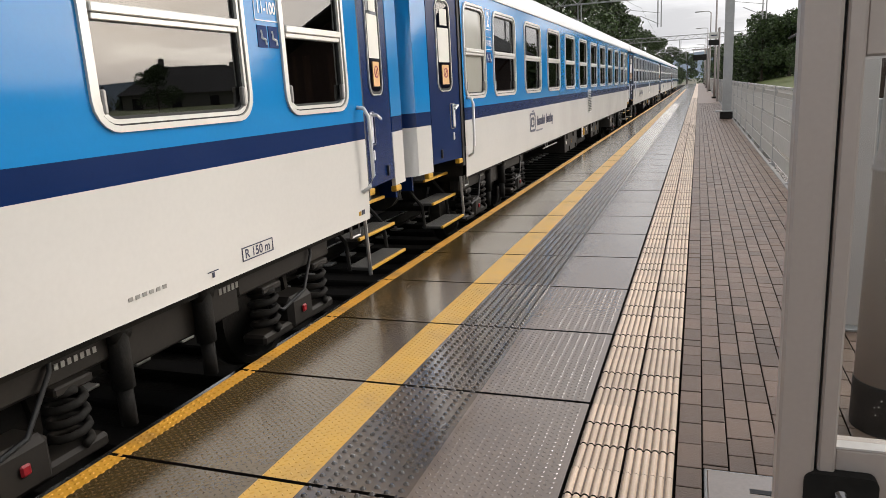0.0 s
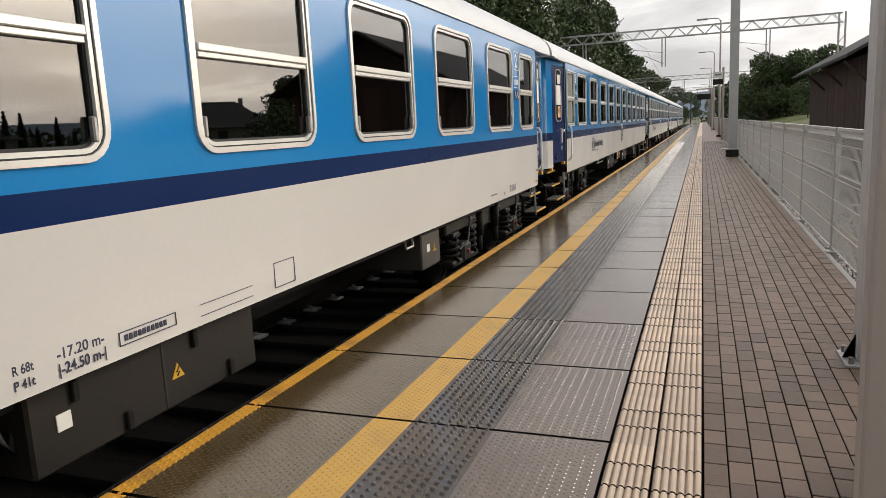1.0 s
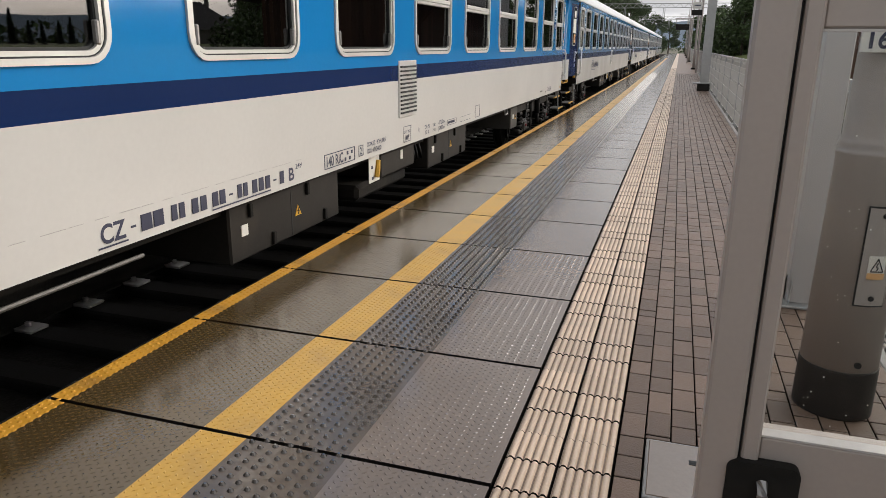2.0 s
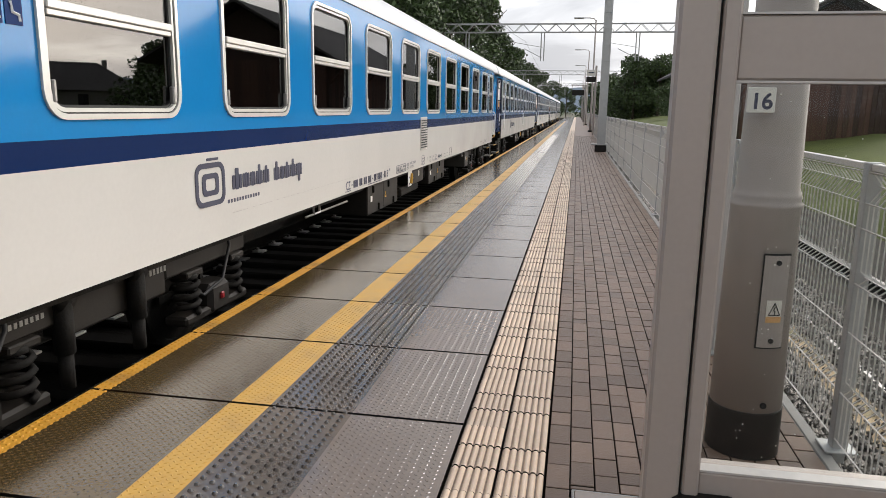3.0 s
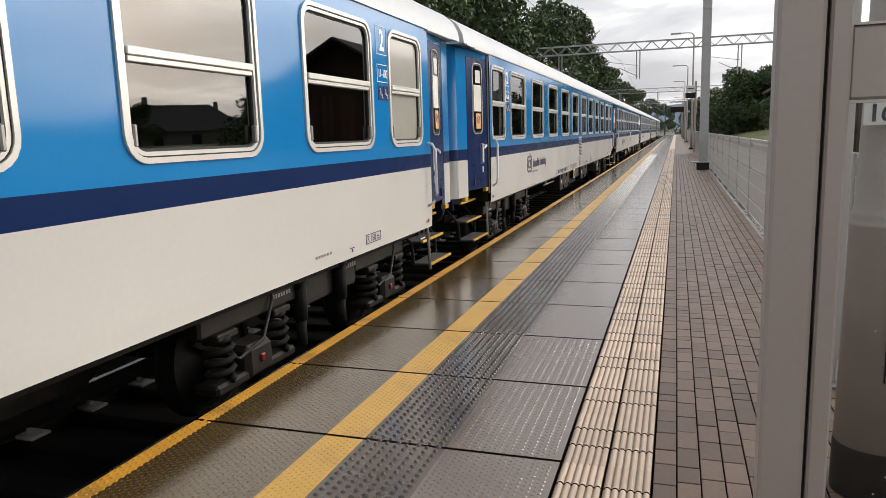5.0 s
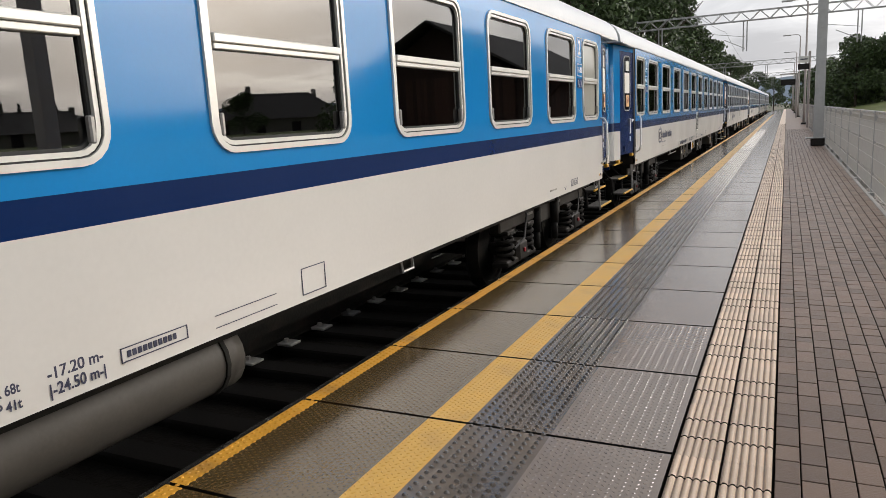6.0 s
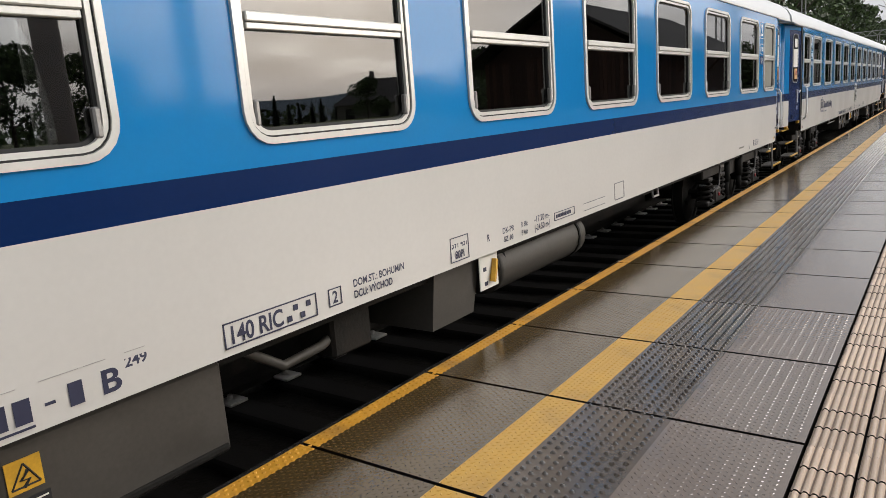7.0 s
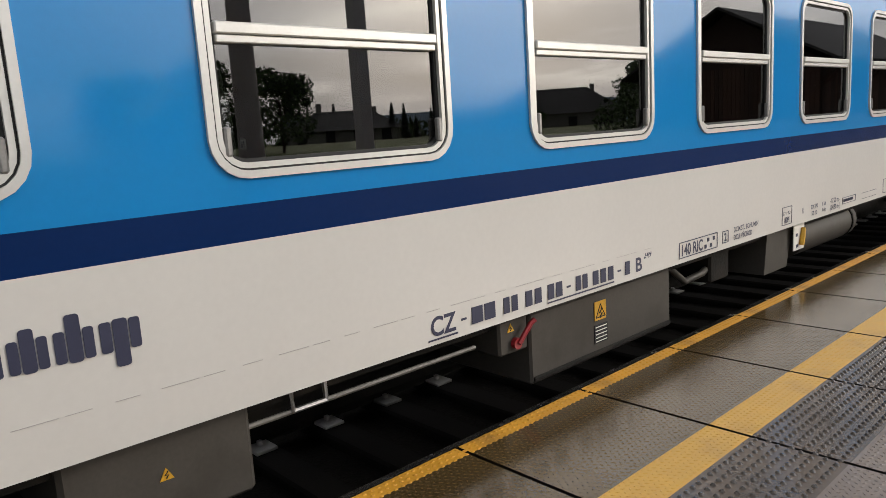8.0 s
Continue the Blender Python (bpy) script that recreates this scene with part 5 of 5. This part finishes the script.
def gantry(x0, x1, y, z, label):
    ob = tagged(new("catenary_gantry"), label, "gantry", "catenary gantries")
    ob.location = (0, y, 0)
    bm = bmesh.new()
    for dy in (-0.25, 0.25):
        for dz in (0, 0.62):
            tube(bm, [(x0, dy, z + dz), (x1, dy, z + dz)], 0.035, 5)
    n = int((x1 - x0) / 0.62)
    for i in range(n):
        xa, xb = x0 + (x1 - x0) * i / n, x0 + (x1 - x0) * (i + 1) / n
        for dy in (-0.25, 0.25):
            tube(bm, [(xa, dy, z if i % 2 else z + 0.62), (xb, dy, z + 0.62 if i % 2 else z)], 0.022, 4)
        tube(bm, [(xa, -0.25, z), (xa, 0.25, z)], 0.02, 4)
    part("truss", bm, M_GALV, ob)
    for x in (x0, x1):
        bm = bmesh.new()
        tube(bm, [(x - 0.2, 0, -1.0), (x - 0.2, 0, z + 0.7)], 0.07, 6)
        tube(bm, [(x + 0.2, 0, -1.0), (x + 0.2, 0, z + 0.7)], 0.07, 6)
        for k in range(9):
            tube(bm, [(x - 0.2, 0, -1 + k), (x + 0.2, 0, -0.5 + k)], 0.025, 4)
        part("leg", bm, M_GALV, ob)
    for x in (TRACK_X + 1.3, 4.7, -8.2):
        bm = bmesh.new()
        tube(bm, [(x - 0.12, 0, z), (x - 0.12, 0, z - 2.1)], 0.045, 5)
        tube(bm, [(x + 0.12, 0, z), (x + 0.12, 0, z - 2.1)], 0.045, 5)
        tube(bm, [(x, 0, z - 1.9), (x - 1.4, 0, z - 1.2)], 0.03, 5)
        tube(bm, [(x, 0, z - 1.1), (x - 2.4, 0, z - 0.3 - 0.4)], 0.02, 5)
        part("hanger", bm, M_GALV, ob)
    return ob


gantry(-11.5, 9.3, 58, 7.35, "galvanised lattice catenary gantry over the tracks")
gantry(-11.5, 9.3, 120, 7.2, "distant galvanised lattice catenary gantry over the tracks")
gantry(-11.5, 9.3, 172, 7.2, "distant galvanised lattice catenary gantry over the tracks")
wires = tagged(new("overhead_wire"), "thin dark contact and messenger wires over the track", "overhead wire")
for y0, y1 in ((0, 58), (58, 120), (120, 172)):
    for name, zc, sag in (("contact_wire", 5.3, 0.05), ("messenger_wire", 6.7, 0.9)):
        bm = bmesh.new()
        tube(bm, [(TRACK_X, y0 + (y1 - y0) * k / 12, zc - sag * 4 * (k / 12) * (1 - k / 12)) for k in range(13)], 0.009, 4)
        part(name, bm, M_RUBBER, wires)

# ---------------------------------------------------------------- shed, houses
shed = tagged(new("goods_shed"), "dark brown timber goods shed with an overhanging gable roof", "shed")
shed.location = (1.5, 33.5, -1.0)
part("wall", boxed(4.95, 13.2, 0.06, 16, 0, 4.6), M_WOODWALL, shed)
bm = bmesh.new()
pts = [(4.95, 4.55), (13.2, 4.55), (9.05, 7.0)]
fr, bk = [bm.verts.new((x, 0.06, z)) for x, z in pts], [bm.verts.new((x, 16, z)) for x, z in pts]
bm.faces.new(fr), bm.faces.new(bk[::-1])
for i in range(3):
    bm.faces.new((fr[i], bk[i], bk[(i + 1) % 3], fr[(i + 1) % 3]))
bmesh.ops.recalc_face_normals(bm, faces=bm.faces)
part("gable", bm, M_WOODWALL, shed)
BOARD = mesh_of("board", boxed(0, 0.19, 0.0, 0.05, 0.2, 4.6, 0.006), M_WOODWALL)
for k in range(41):
    place("board", BOARD, shed, (4.97 + 0.2 * k, 0, 0))
BOARD_SIDE = mesh_of("board", boxed(-0.04, 0.0, 0, 0.23, 0.2, 4.5, 0.006), M_WOODWALL)
for k in range(40):
    place("board", BOARD_SIDE, shed, (4.945, 0.1 + 0.25 * k, 0))
for sx in (-1, 1):
    bm = bmesh.new()
    a = [(9.0, 7.25), (9.0 + 5.0 * sx, 4.55), (9.0 + 5.0 * sx, 4.43), (9.0, 7.12)]
    f0, f1 = [bm.verts.new((x, -0.9, z)) for x, z in a], [bm.verts.new((x, 16.8, z)) for x, z in a]
    bm.faces.new(f0), bm.faces.new(f1)
    for i in range(4):
        bm.faces.new((f0[i], f1[i], f1[(i + 1) % 4], f0[(i + 1) % 4]))
    bmesh.ops.recalc_face_normals(bm, faces=bm.faces)
    part("roof", bm, M_DARKROOF, shed)
for y in (0.3, 5.5, 10.7):
    bm = bmesh.new()
    tube(bm, [(4.95, y, 3.5), (4.1, y, 4.35)], 0.06, 6)
    part("roof_brace", bm, M_WOODWALL, shed)


def house(x, y, w, d, eave, ridge, turn, label):
    ob = tagged(new("house"), label, "house", "houses across the yard")
    ob.location, ob.rotation_euler = (x, y, 0.2), (0, 0, radians(turn))
    part("wall", boxed(-w / 2, w / 2, -d / 2, d / 2, -1, eave), M_PLASTER, ob)
    bm = bmesh.new()
    e = 0.5
    pts = [(-w / 2 - e, -d / 2 - e, eave), (w / 2 + e, -d / 2 - e, eave), (w / 2 + e, d / 2 + e, eave), (-w / 2 - e, d / 2 + e, eave), (-w / 4, 0, ridge), (w / 4, 0, ridge)]
    v = [bm.verts.new(p) for p in pts]
    for q in ((0, 1, 5, 4), (1, 2, 5), (2, 3, 4, 5), (3, 0, 4), (3, 2, 1, 0)):
        bm.faces.new([v[i] for i in q])
    part("roof", bm, M_DARKROOF, ob, "dark hipped roof")
    part("chimney", boxed(w / 5, w / 5 + 0.6, -0.3, 0.3, ridge - 1, ridge + 0.9), M_PLASTER, ob)
    part("chimney", boxed(-w / 3.2, -w / 3.2 + 0.5, -0.3, 0.3, ridge - 1.6, ridge + 0.3), M_PLASTER, ob)
    for k in range(4):
        part("window", boxed(-w / 2 + 1 + (w - 3) / 3 * k, -w / 2 + 2 + (w - 3) / 3 * k, -d / 2 - 0.03, -d / 2 + 0.02, 0.9, 2.2), M_RUBBER, ob)
    return ob


house(50.5, 71.5, 15, 10, 2.6, 5.7, -38, "plain house with a dark hipped roof and chimneys")
house(62, 48, 12, 9, 2.2, 4.4, -55, "low house with a dark roof and chimney")

# ---------------------------------------------------------------- trees
def crown_mesh(name, seed, clumps, leaves, size, needle=False):
    """Leaves of random turn, gathered in clumps with gaps between them."""
    r = np.random.RandomState(seed)
    pts = []
    for cx, cy, cz, rx, ry, rz in clumps:
        n = int(leaves * rx * ry * rz / sum(c[3] * c[4] * c[5] for c in clumps))
        d = r.normal(size=(n, 3))
        d /= np.linalg.norm(d, axis=1)[:, None]
        rad = r.uniform(0.45, 1.05, (n, 1)) ** 0.6
        pts.append(np.array([cx, cy, cz]) + d * rad * np.array([rx, ry, rz]))
    c = np.concatenate(pts)
    n = len(c)
    a, b = r.normal(size=(n, 3)), r.normal(size=(n, 3))
    a /= np.linalg.norm(a, axis=1)[:, None]
    b -= a * (a * b).sum(1)[:, None]
    b /= np.linalg.norm(b, axis=1)[:, None]
    s = r.uniform(0.6, 1.3, (n, 1)) * size
    quad = np.stack([c + a * s, c + b * s * 0.6, c - a * s, c - b * s * 0.6], 1).reshape(-1, 3)
    me = bpy.data.meshes.new(name)
    me.from_pydata(quad.tolist(), [], np.arange(n * 4).reshape(-1, 4).tolist())
    me.materials.append(M_NEEDLE if needle else M_LEAF)
    return me


def trunk_mesh(h, r, seed, limbs=6):
    rr = random.Random(seed)
    bm = bmesh.new()
    tube(bm, [(0, 0, -0.5), (rr.uniform(-.1, .1), 0, h * 0.4), (rr.uniform(-.3, .3), rr.uniform(-.3, .3), h * 0.8)], r, 8, r2=r * 0.3)
    for k in range(limbs):
        a, z = rr.uniform(0, 6.28), h * rr.uniform(0.3, 0.65)
        l = h * rr.uniform(0.2, 0.35)
        tube(bm, [(0, 0, z), (math.cos(a) * l * 0.5, math.sin(a) * l * 0.5, z + l * 0.3), (math.cos(a) * l, math.sin(a) * l, z + l * 0.8)], r * 0.4, 6, r2=r * 0.1)
    return mesh_of("trunk", bm, M_BARK)


def broad_tree(seed, h, spread, leaves=6000, leaf=0.16):
    rr = random.Random(seed)
    cl = []
    for k in range(22):
        a, z = rr.uniform(0, 6.28), rr.uniform(0.25, 0.93)
        q = spread * math.sin(math.pi * min(1, 0.12 + z * 0.85)) * rr.uniform(0.35, 0.95)
        s = spread * rr.uniform(0.22, 0.42)
        cl.append((math.cos(a) * q, math.sin(a) * q, h * z, s, s, s * 0.8))
    return trunk_mesh(h, h * 0.02, seed), crown_mesh("crown", seed, cl, leaves, leaf)


def plant(kind, label, group, meshes, x, y, z, turn=0.0, size=1.0):
    ob = tagged(new(kind), label, "tree", group)
    ob.location, ob.rotation_euler, ob.scale = (x, y, z), (0, 0, turn), (size, size, size)
    place("trunk", meshes[0], ob)
    place("crown", meshes[1], ob)
    return ob


BROAD = [broad_tree(s, 15, 4.6, 9000, 0.20) for s in (3, 8, 21)]
SMALL = [broad_tree(s, 8, 3.6, 6000, 0.15) for s in (5, 13)]
rr = random.Random(12)
tall = "tall dark green broad-leaved tree behind the tracks"
for x, y, s in ((-13.5, 58, 1.12), (-15, 66, 1.05), (-12.5, 74, 0.95), (-17, 50, 1.0), (-21, 60, 1.15), (-15, 84, 1.15), (-14.5, 97, 1.3), (-14, 107, 1.32), (-13, 124, 1.05), (-12, 142, 0.95), (-10, 162, 0.82), (-9, 186, 0.8), (-7, 214, 0.8), (-3, 240, 0.75), (-19, 78, 1.1), (-24, 44, 0.95)):
    plant("broad_tree", tall, "trees behind the train", BROAD[rr.randrange(3)], x, y, -1.0, rr.uniform(0, 6.28), s)
for x, y, s in ((9.0, 116, 1.2), (12.5, 114, 1.3), (16.5, 117, 1.25), (7.0, 140, 1.0), (21, 112, 1.0), (4.5, 230, 1.2), (9, 235, 1.3), (12, 95, 0.62), (26, 110, 1.1), (15, 150, 1.25)):
    plant("bushy_tree", "dense dark green bushy tree on the bank", "trees on the bank", SMALL[rr.randrange(2)], x, y, 0.2, rr.uniform(0, 6.28), s)
for x, y, s in ((29.5, 57, 0.75), (33, 62, 0.7), (19.4, 15.5, 0.5), (21, 13, 0.55), (46, 60, 0.6), (17.5, 9, 0.45)):
    plant("bushy_tree", "leafy tree on the grass across the tracks", "trees across the yard", SMALL[rr.randrange(2)], x, y, 0.6, rr.uniform(0, 6.28), s)


def spruce_mesh(seed, h):
    rr = np.random.RandomState(seed)
    v, f = [], []
    for k in range(2600):
        z = h * (1 - rr.uniform(0, 1) ** 0.62)
        tier = 0.75 + 0.25 * math.cos(z * 9)
        rad = (h - z) * 0.23 * tier * rr.uniform(0.3, 1.0) + 0.05
        a = rr.uniform(0, 6.28)
        c = np.array([math.cos(a) * rad, math.sin(a) * rad, z + 0.4 - rad * 0.25])
        o = np.array([math.cos(a), math.sin(a), -0.45]) * 0.24
        s = np.array([-math.sin(a), math.cos(a), rr.uniform(-.4, .4)]) * 0.10
        i = len(v)
        v += [tuple(c - s), tuple(c + o), tuple(c + s), tuple(c - o * 0.6)]
        f.append((i, i + 1, i + 2, i + 3))
    me = bpy.data.meshes.new("crown")
    me.from_pydata(v, [], f)
    me.materials.append(M_NEEDLE)
    bm = bmesh.new()
    tube(bm, [(0, 0, -0.5), (0, 0, h)], h * 0.02, 6, r2=0.02)
    return mesh_of("trunk", bm, M_BARK), me


SPRUCE = [spruce_mesh(s, 7) for s in (1, 2)]
for k in range(17):
    a = radians(43.5 + 0.95 * k + rr.uniform(-0.3, 0.3))
    d = rr.uniform(78, 92)
    plant("spruce", "dark pointed spruce at the edge of the yard", "row of spruces", SPRUCE[k % 2], -4.9 + d * math.sin(a), 1.5 + d * math.cos(a), 0.0, rr.uniform(0, 6.28), rr.uniform(0.45, 0.78))

# low hedges that close the view across the yard and behind the camera
def hedge(name, pts, h, depth, leaves, leaf, label):
    cl = []
    for (xa, ya), (xb, yb) in zip(pts, pts[1:]):
        n = max(2, int(math.hypot(xb - xa, yb - ya) / (depth * 1.1)))
        for k in range(n):
            q = k / n
            s = depth * rr.uniform(0.8, 1.3)
            cl.append((xa + (xb - xa) * q, ya + (yb - ya) * q, h * rr.uniform(0.3, 0.55), s, s, h * rr.uniform(0.4, 0.6)))
    return tagged(new(name, crown_mesh(name, 31, cl, leaves, leaf)), label, "hedge", kind="stuff")


hedge("hedge", [(6, 128), (11, 118), (17, 114), (26, 108)], 8.0, 3.2, 12000, 0.3, "dense dark green trees and bushes on the bank")
hedge("hedge", [(14, -30), (15, -2)], 2.9, 1.6, 6000, 0.14, "dark overgrown hedge along the top of the bank")
hedge("hedge", [(19, 38), (20, 48), (22, 60)], 3.4, 1.6, 9000, 0.14, "dark overgrown hedge along the top of the bank")
hedge("hedge", [(70, 30), (64, 62), (40, 95), (20, 150), (8, 250)], 3.4, 3.0, 9000, 0.5, "dark line of bushes beyond the yard")
hedge("hedge", [(-9, 20), (-10, 120), (-6, 260), (6, 265)], 3.6, 2.2, 9000, 0.4, "dark bushes behind the train")

# far hills; the haze is put into their pale blue colour
bm = bmesh.new()
prev = None
for k in range(61):
    a = radians(-60 + 2 * k)
    d = 1300
    z = 42 + 16 * noise.noise(Vector((k * 0.13, 0, 5))) + 10 * noise.noise(Vector((k * 0.31, 2, 5)))
    cur = (bm.verts.new((d * math.sin(a), d * math.cos(a), -1)), bm.verts.new((d * math.sin(a) * 1.06, d * math.cos(a) * 1.06, z)))
    if prev:
        bm.faces.new((prev[0], cur[0], cur[1], prev[1])).smooth = True
    prev = cur
tagged(new("backdrop", mesh_of("backdrop", bm, M_HILL)), "hills on the horizon, haze painted in as pale blue", "hills", kind="structure")

# ---------------------------------------------------------------- paving pieces
for k in range(-8, int(Y_END)):
    y = Y_JOINT + k
    if k >= 105:
        break
    place("slab", SLABS[0] if 1 <= k <= 5 else SLABS[1] if k <= 45 else SLABS[2], plat, (0, y, 0))
part("far_paving", boxed(-2.01, 0.0, Y_JOINT + 105, Y_END, -0.09, 0), M_SLAB, plat)


def tactile_tile(bm, x, y):
    """A square tile with six soft ribs, the valleys coloured darker as shade; its end faces are dark with grime."""
    g, n = 0.0042, 6
    w = (0.2 - 2 * g) / n
    prof = [(x + g, -0.006)]
    for i in range(n):
        x0 = x + g + w * i
        prof += [(x0 + w * 0.16, -0.007), (x0 + w * 0.34, 0.0015), (x0 + w * 0.55, 0.003), (x0 + w * 0.78, 0.001), (x0 + w * 0.96, -0.006)]
    prof.append((x + 0.2 - g, -0.006))
    a, b = [bm.verts.new((px, y + g, pz)) for px, pz in prof], [bm.verts.new((px, y + 0.2 - g, pz)) for px, pz in prof]
    for i in range(len(prof) - 1):
        # valley faces take the painted shade tone
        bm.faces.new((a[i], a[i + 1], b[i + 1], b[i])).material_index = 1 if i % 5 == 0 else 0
    lo = [bm.verts.new(p) for p in ((x + g, y + g, -0.03), (prof[-1][0], y + g, -0.03), (prof[-1][0], y + 0.2 - g, -0.03), (x + g, y + 0.2 - g, -0.03))]
    for f in ((a[0], b[0], lo[3], lo[0]), (a[-1], lo[1], lo[2], b[-1]), [*a[::-1], lo[0], lo[1]], [*b, lo[2], lo[3]]):
        bm.faces.new(f).material_index = 2


bm = bmesh.new()
tactile_tile(bm, 0, 0)
TILE = mesh_of("ribbed_tile", bm, [M_TACTILE, M_GROOVE_SHADE, M_JOINT])
NT = 130
for k in range(NT):
    for c in (0, 1):
        place("ribbed_tile", TILE, plat, (0.002 + 0.2015 * c, Y_JOINT + 1.0 + 0.2 * k, 0.002 * ((k * 7 + c * 3) % 3 - 1)))
bm = bmesh.new()
for k in range(150):
    for c in (0, 1):
        tactile_tile(bm, 0.002 + 0.2015 * c, Y_JOINT + 1.0 + 0.2 * (NT + k))
for k in range(-45, 0):
    for c in (0, 1):
        tactile_tile(bm, 0.002 + 0.2015 * c, Y_JOINT + 1.0 + 0.2 * k)
tagged(part("ribbed_tiles", bm, [M_TACTILE_J, M_GROOVE_SHADE, M_JOINT], plat), kind="stuff")
part("far_ribbed_strip", boxed(0.006, 0.408, Y_JOINT + 1.0 + 0.2 * (NT + 150), Y_END, -0.03, 0.002), M_TACTILE, plat)

def paver_block(bm, x0, x1, y0, y1, z):
    """A block with a small chamfer and grimy sides."""
    g, c = 0.0030, 0.0025
    rings = [[bm.verts.new(p) for p in ((x0 + q, y0 + q, h), (x1 - q, y0 + q, h), (x1 - q, y1 - q, h), (x0 + q, y1 - q, h))] for q, h in ((g, z - 0.04), (g, z - c), (g + c, z))]
    bm.faces.new(rings[2])
    for lo, hi, mi in ((rings[0], rings[1], 1), (rings[1], rings[2], 0)):
        for i in range(4):
            bm.faces.new((lo[i], lo[(i + 1) % 4], hi[(i + 1) % 4], hi[i])).material_index = mi


def paver_mesh(length):
    bm = bmesh.new()
    paver_block(bm, 0, 0.0992, 0, length, 0)
    return mesh_of("paver", bm, [M_PAVER, M_SAND])


PAVERS = {n: paver_mesh(n) for n in (0.099, 0.149, 0.198)}
rr = random.Random(77)
bm = bmesh.new()
count = 0
for c in range(12):
    x = 0.407 + 0.0992 * c
    y = -7.8 - rr.uniform(0, 0.2)
    while y < 46:
        size = rr.choice((0.099, 0.149, 0.149, 0.198, 0.198))
        ya, yb, y1 = y, y + size, y + size
        z = rr.uniform(-0.002, 0.0015)
        cut = False
        if 0.50 < x < 0.78:
            if ya < 3.738 < yb:
                yb, cut = 3.740, True
            if ya < 4.142 < yb:
                ya, cut = 4.140, True
        if yb - ya > 0.02 and not (0.50 < x < 0.78 and 3.738 < ya < 4.138):
            if 3.0 < y < 7.2 and count < 300 and not cut:
                place("paver", PAVERS[size], plat, (x, y, z))
                count += 1
            else:
                paver_block(bm, x, x + 0.0992, ya, yb, z)
        y = y1
tagged(part("pavers", bm, [M_PAVER_J, M_SAND], plat), kind="stuff")
part("far_pavers", boxed(0.416, 1.60, 46.1, Y_END, -0.05, 0), M_PAVER_J, plat)
cover = tagged(new("drain_cover"), "wet grey concrete cover plate set in the paving", "drain cover")
cover.location = (0.512, 3.74, 0)
part("cover_frame", boxed(0, 0.285, 0, 0.40, -0.04, -0.001, 0.004), M_CONC, cover)
part("cover_plate", boxed(0.012, 0.273, 0.012, 0.388, -0.02, 0.002, 0.003), M_SLAB, cover)
part("lifting_slot", boxed(0.16, 0.24, 0.25, 0.28, -0.002, 0.0035), M_RUBBER, cover)


# ---------------------------------------------------------------- what moves
def train_at(t):
    for (ta, a), (tb, b) in zip(LIVE, LIVE[1:]):
        if t <= tb:
            return a + (b - a) * (t - ta) / (tb - ta)
    return LIVE[-1][1]


def motions():
    for coach, off in TRAIN:
        walk(coach, [(t, pose(TRACK_X, s + off - 12.25, -0.55)) for t, s in LIVE])
    for w in WHEELS:
        base = w.location.copy()
        rows = []
        for k in range(81):
            t = k / 10
            ang = -math.degrees(train_at(t) / 0.465)
            rows.append((t, Matrix.Translation(base) @ pose(0, 0, 0, ang % 360)))
        walk(w, rows)


motions()
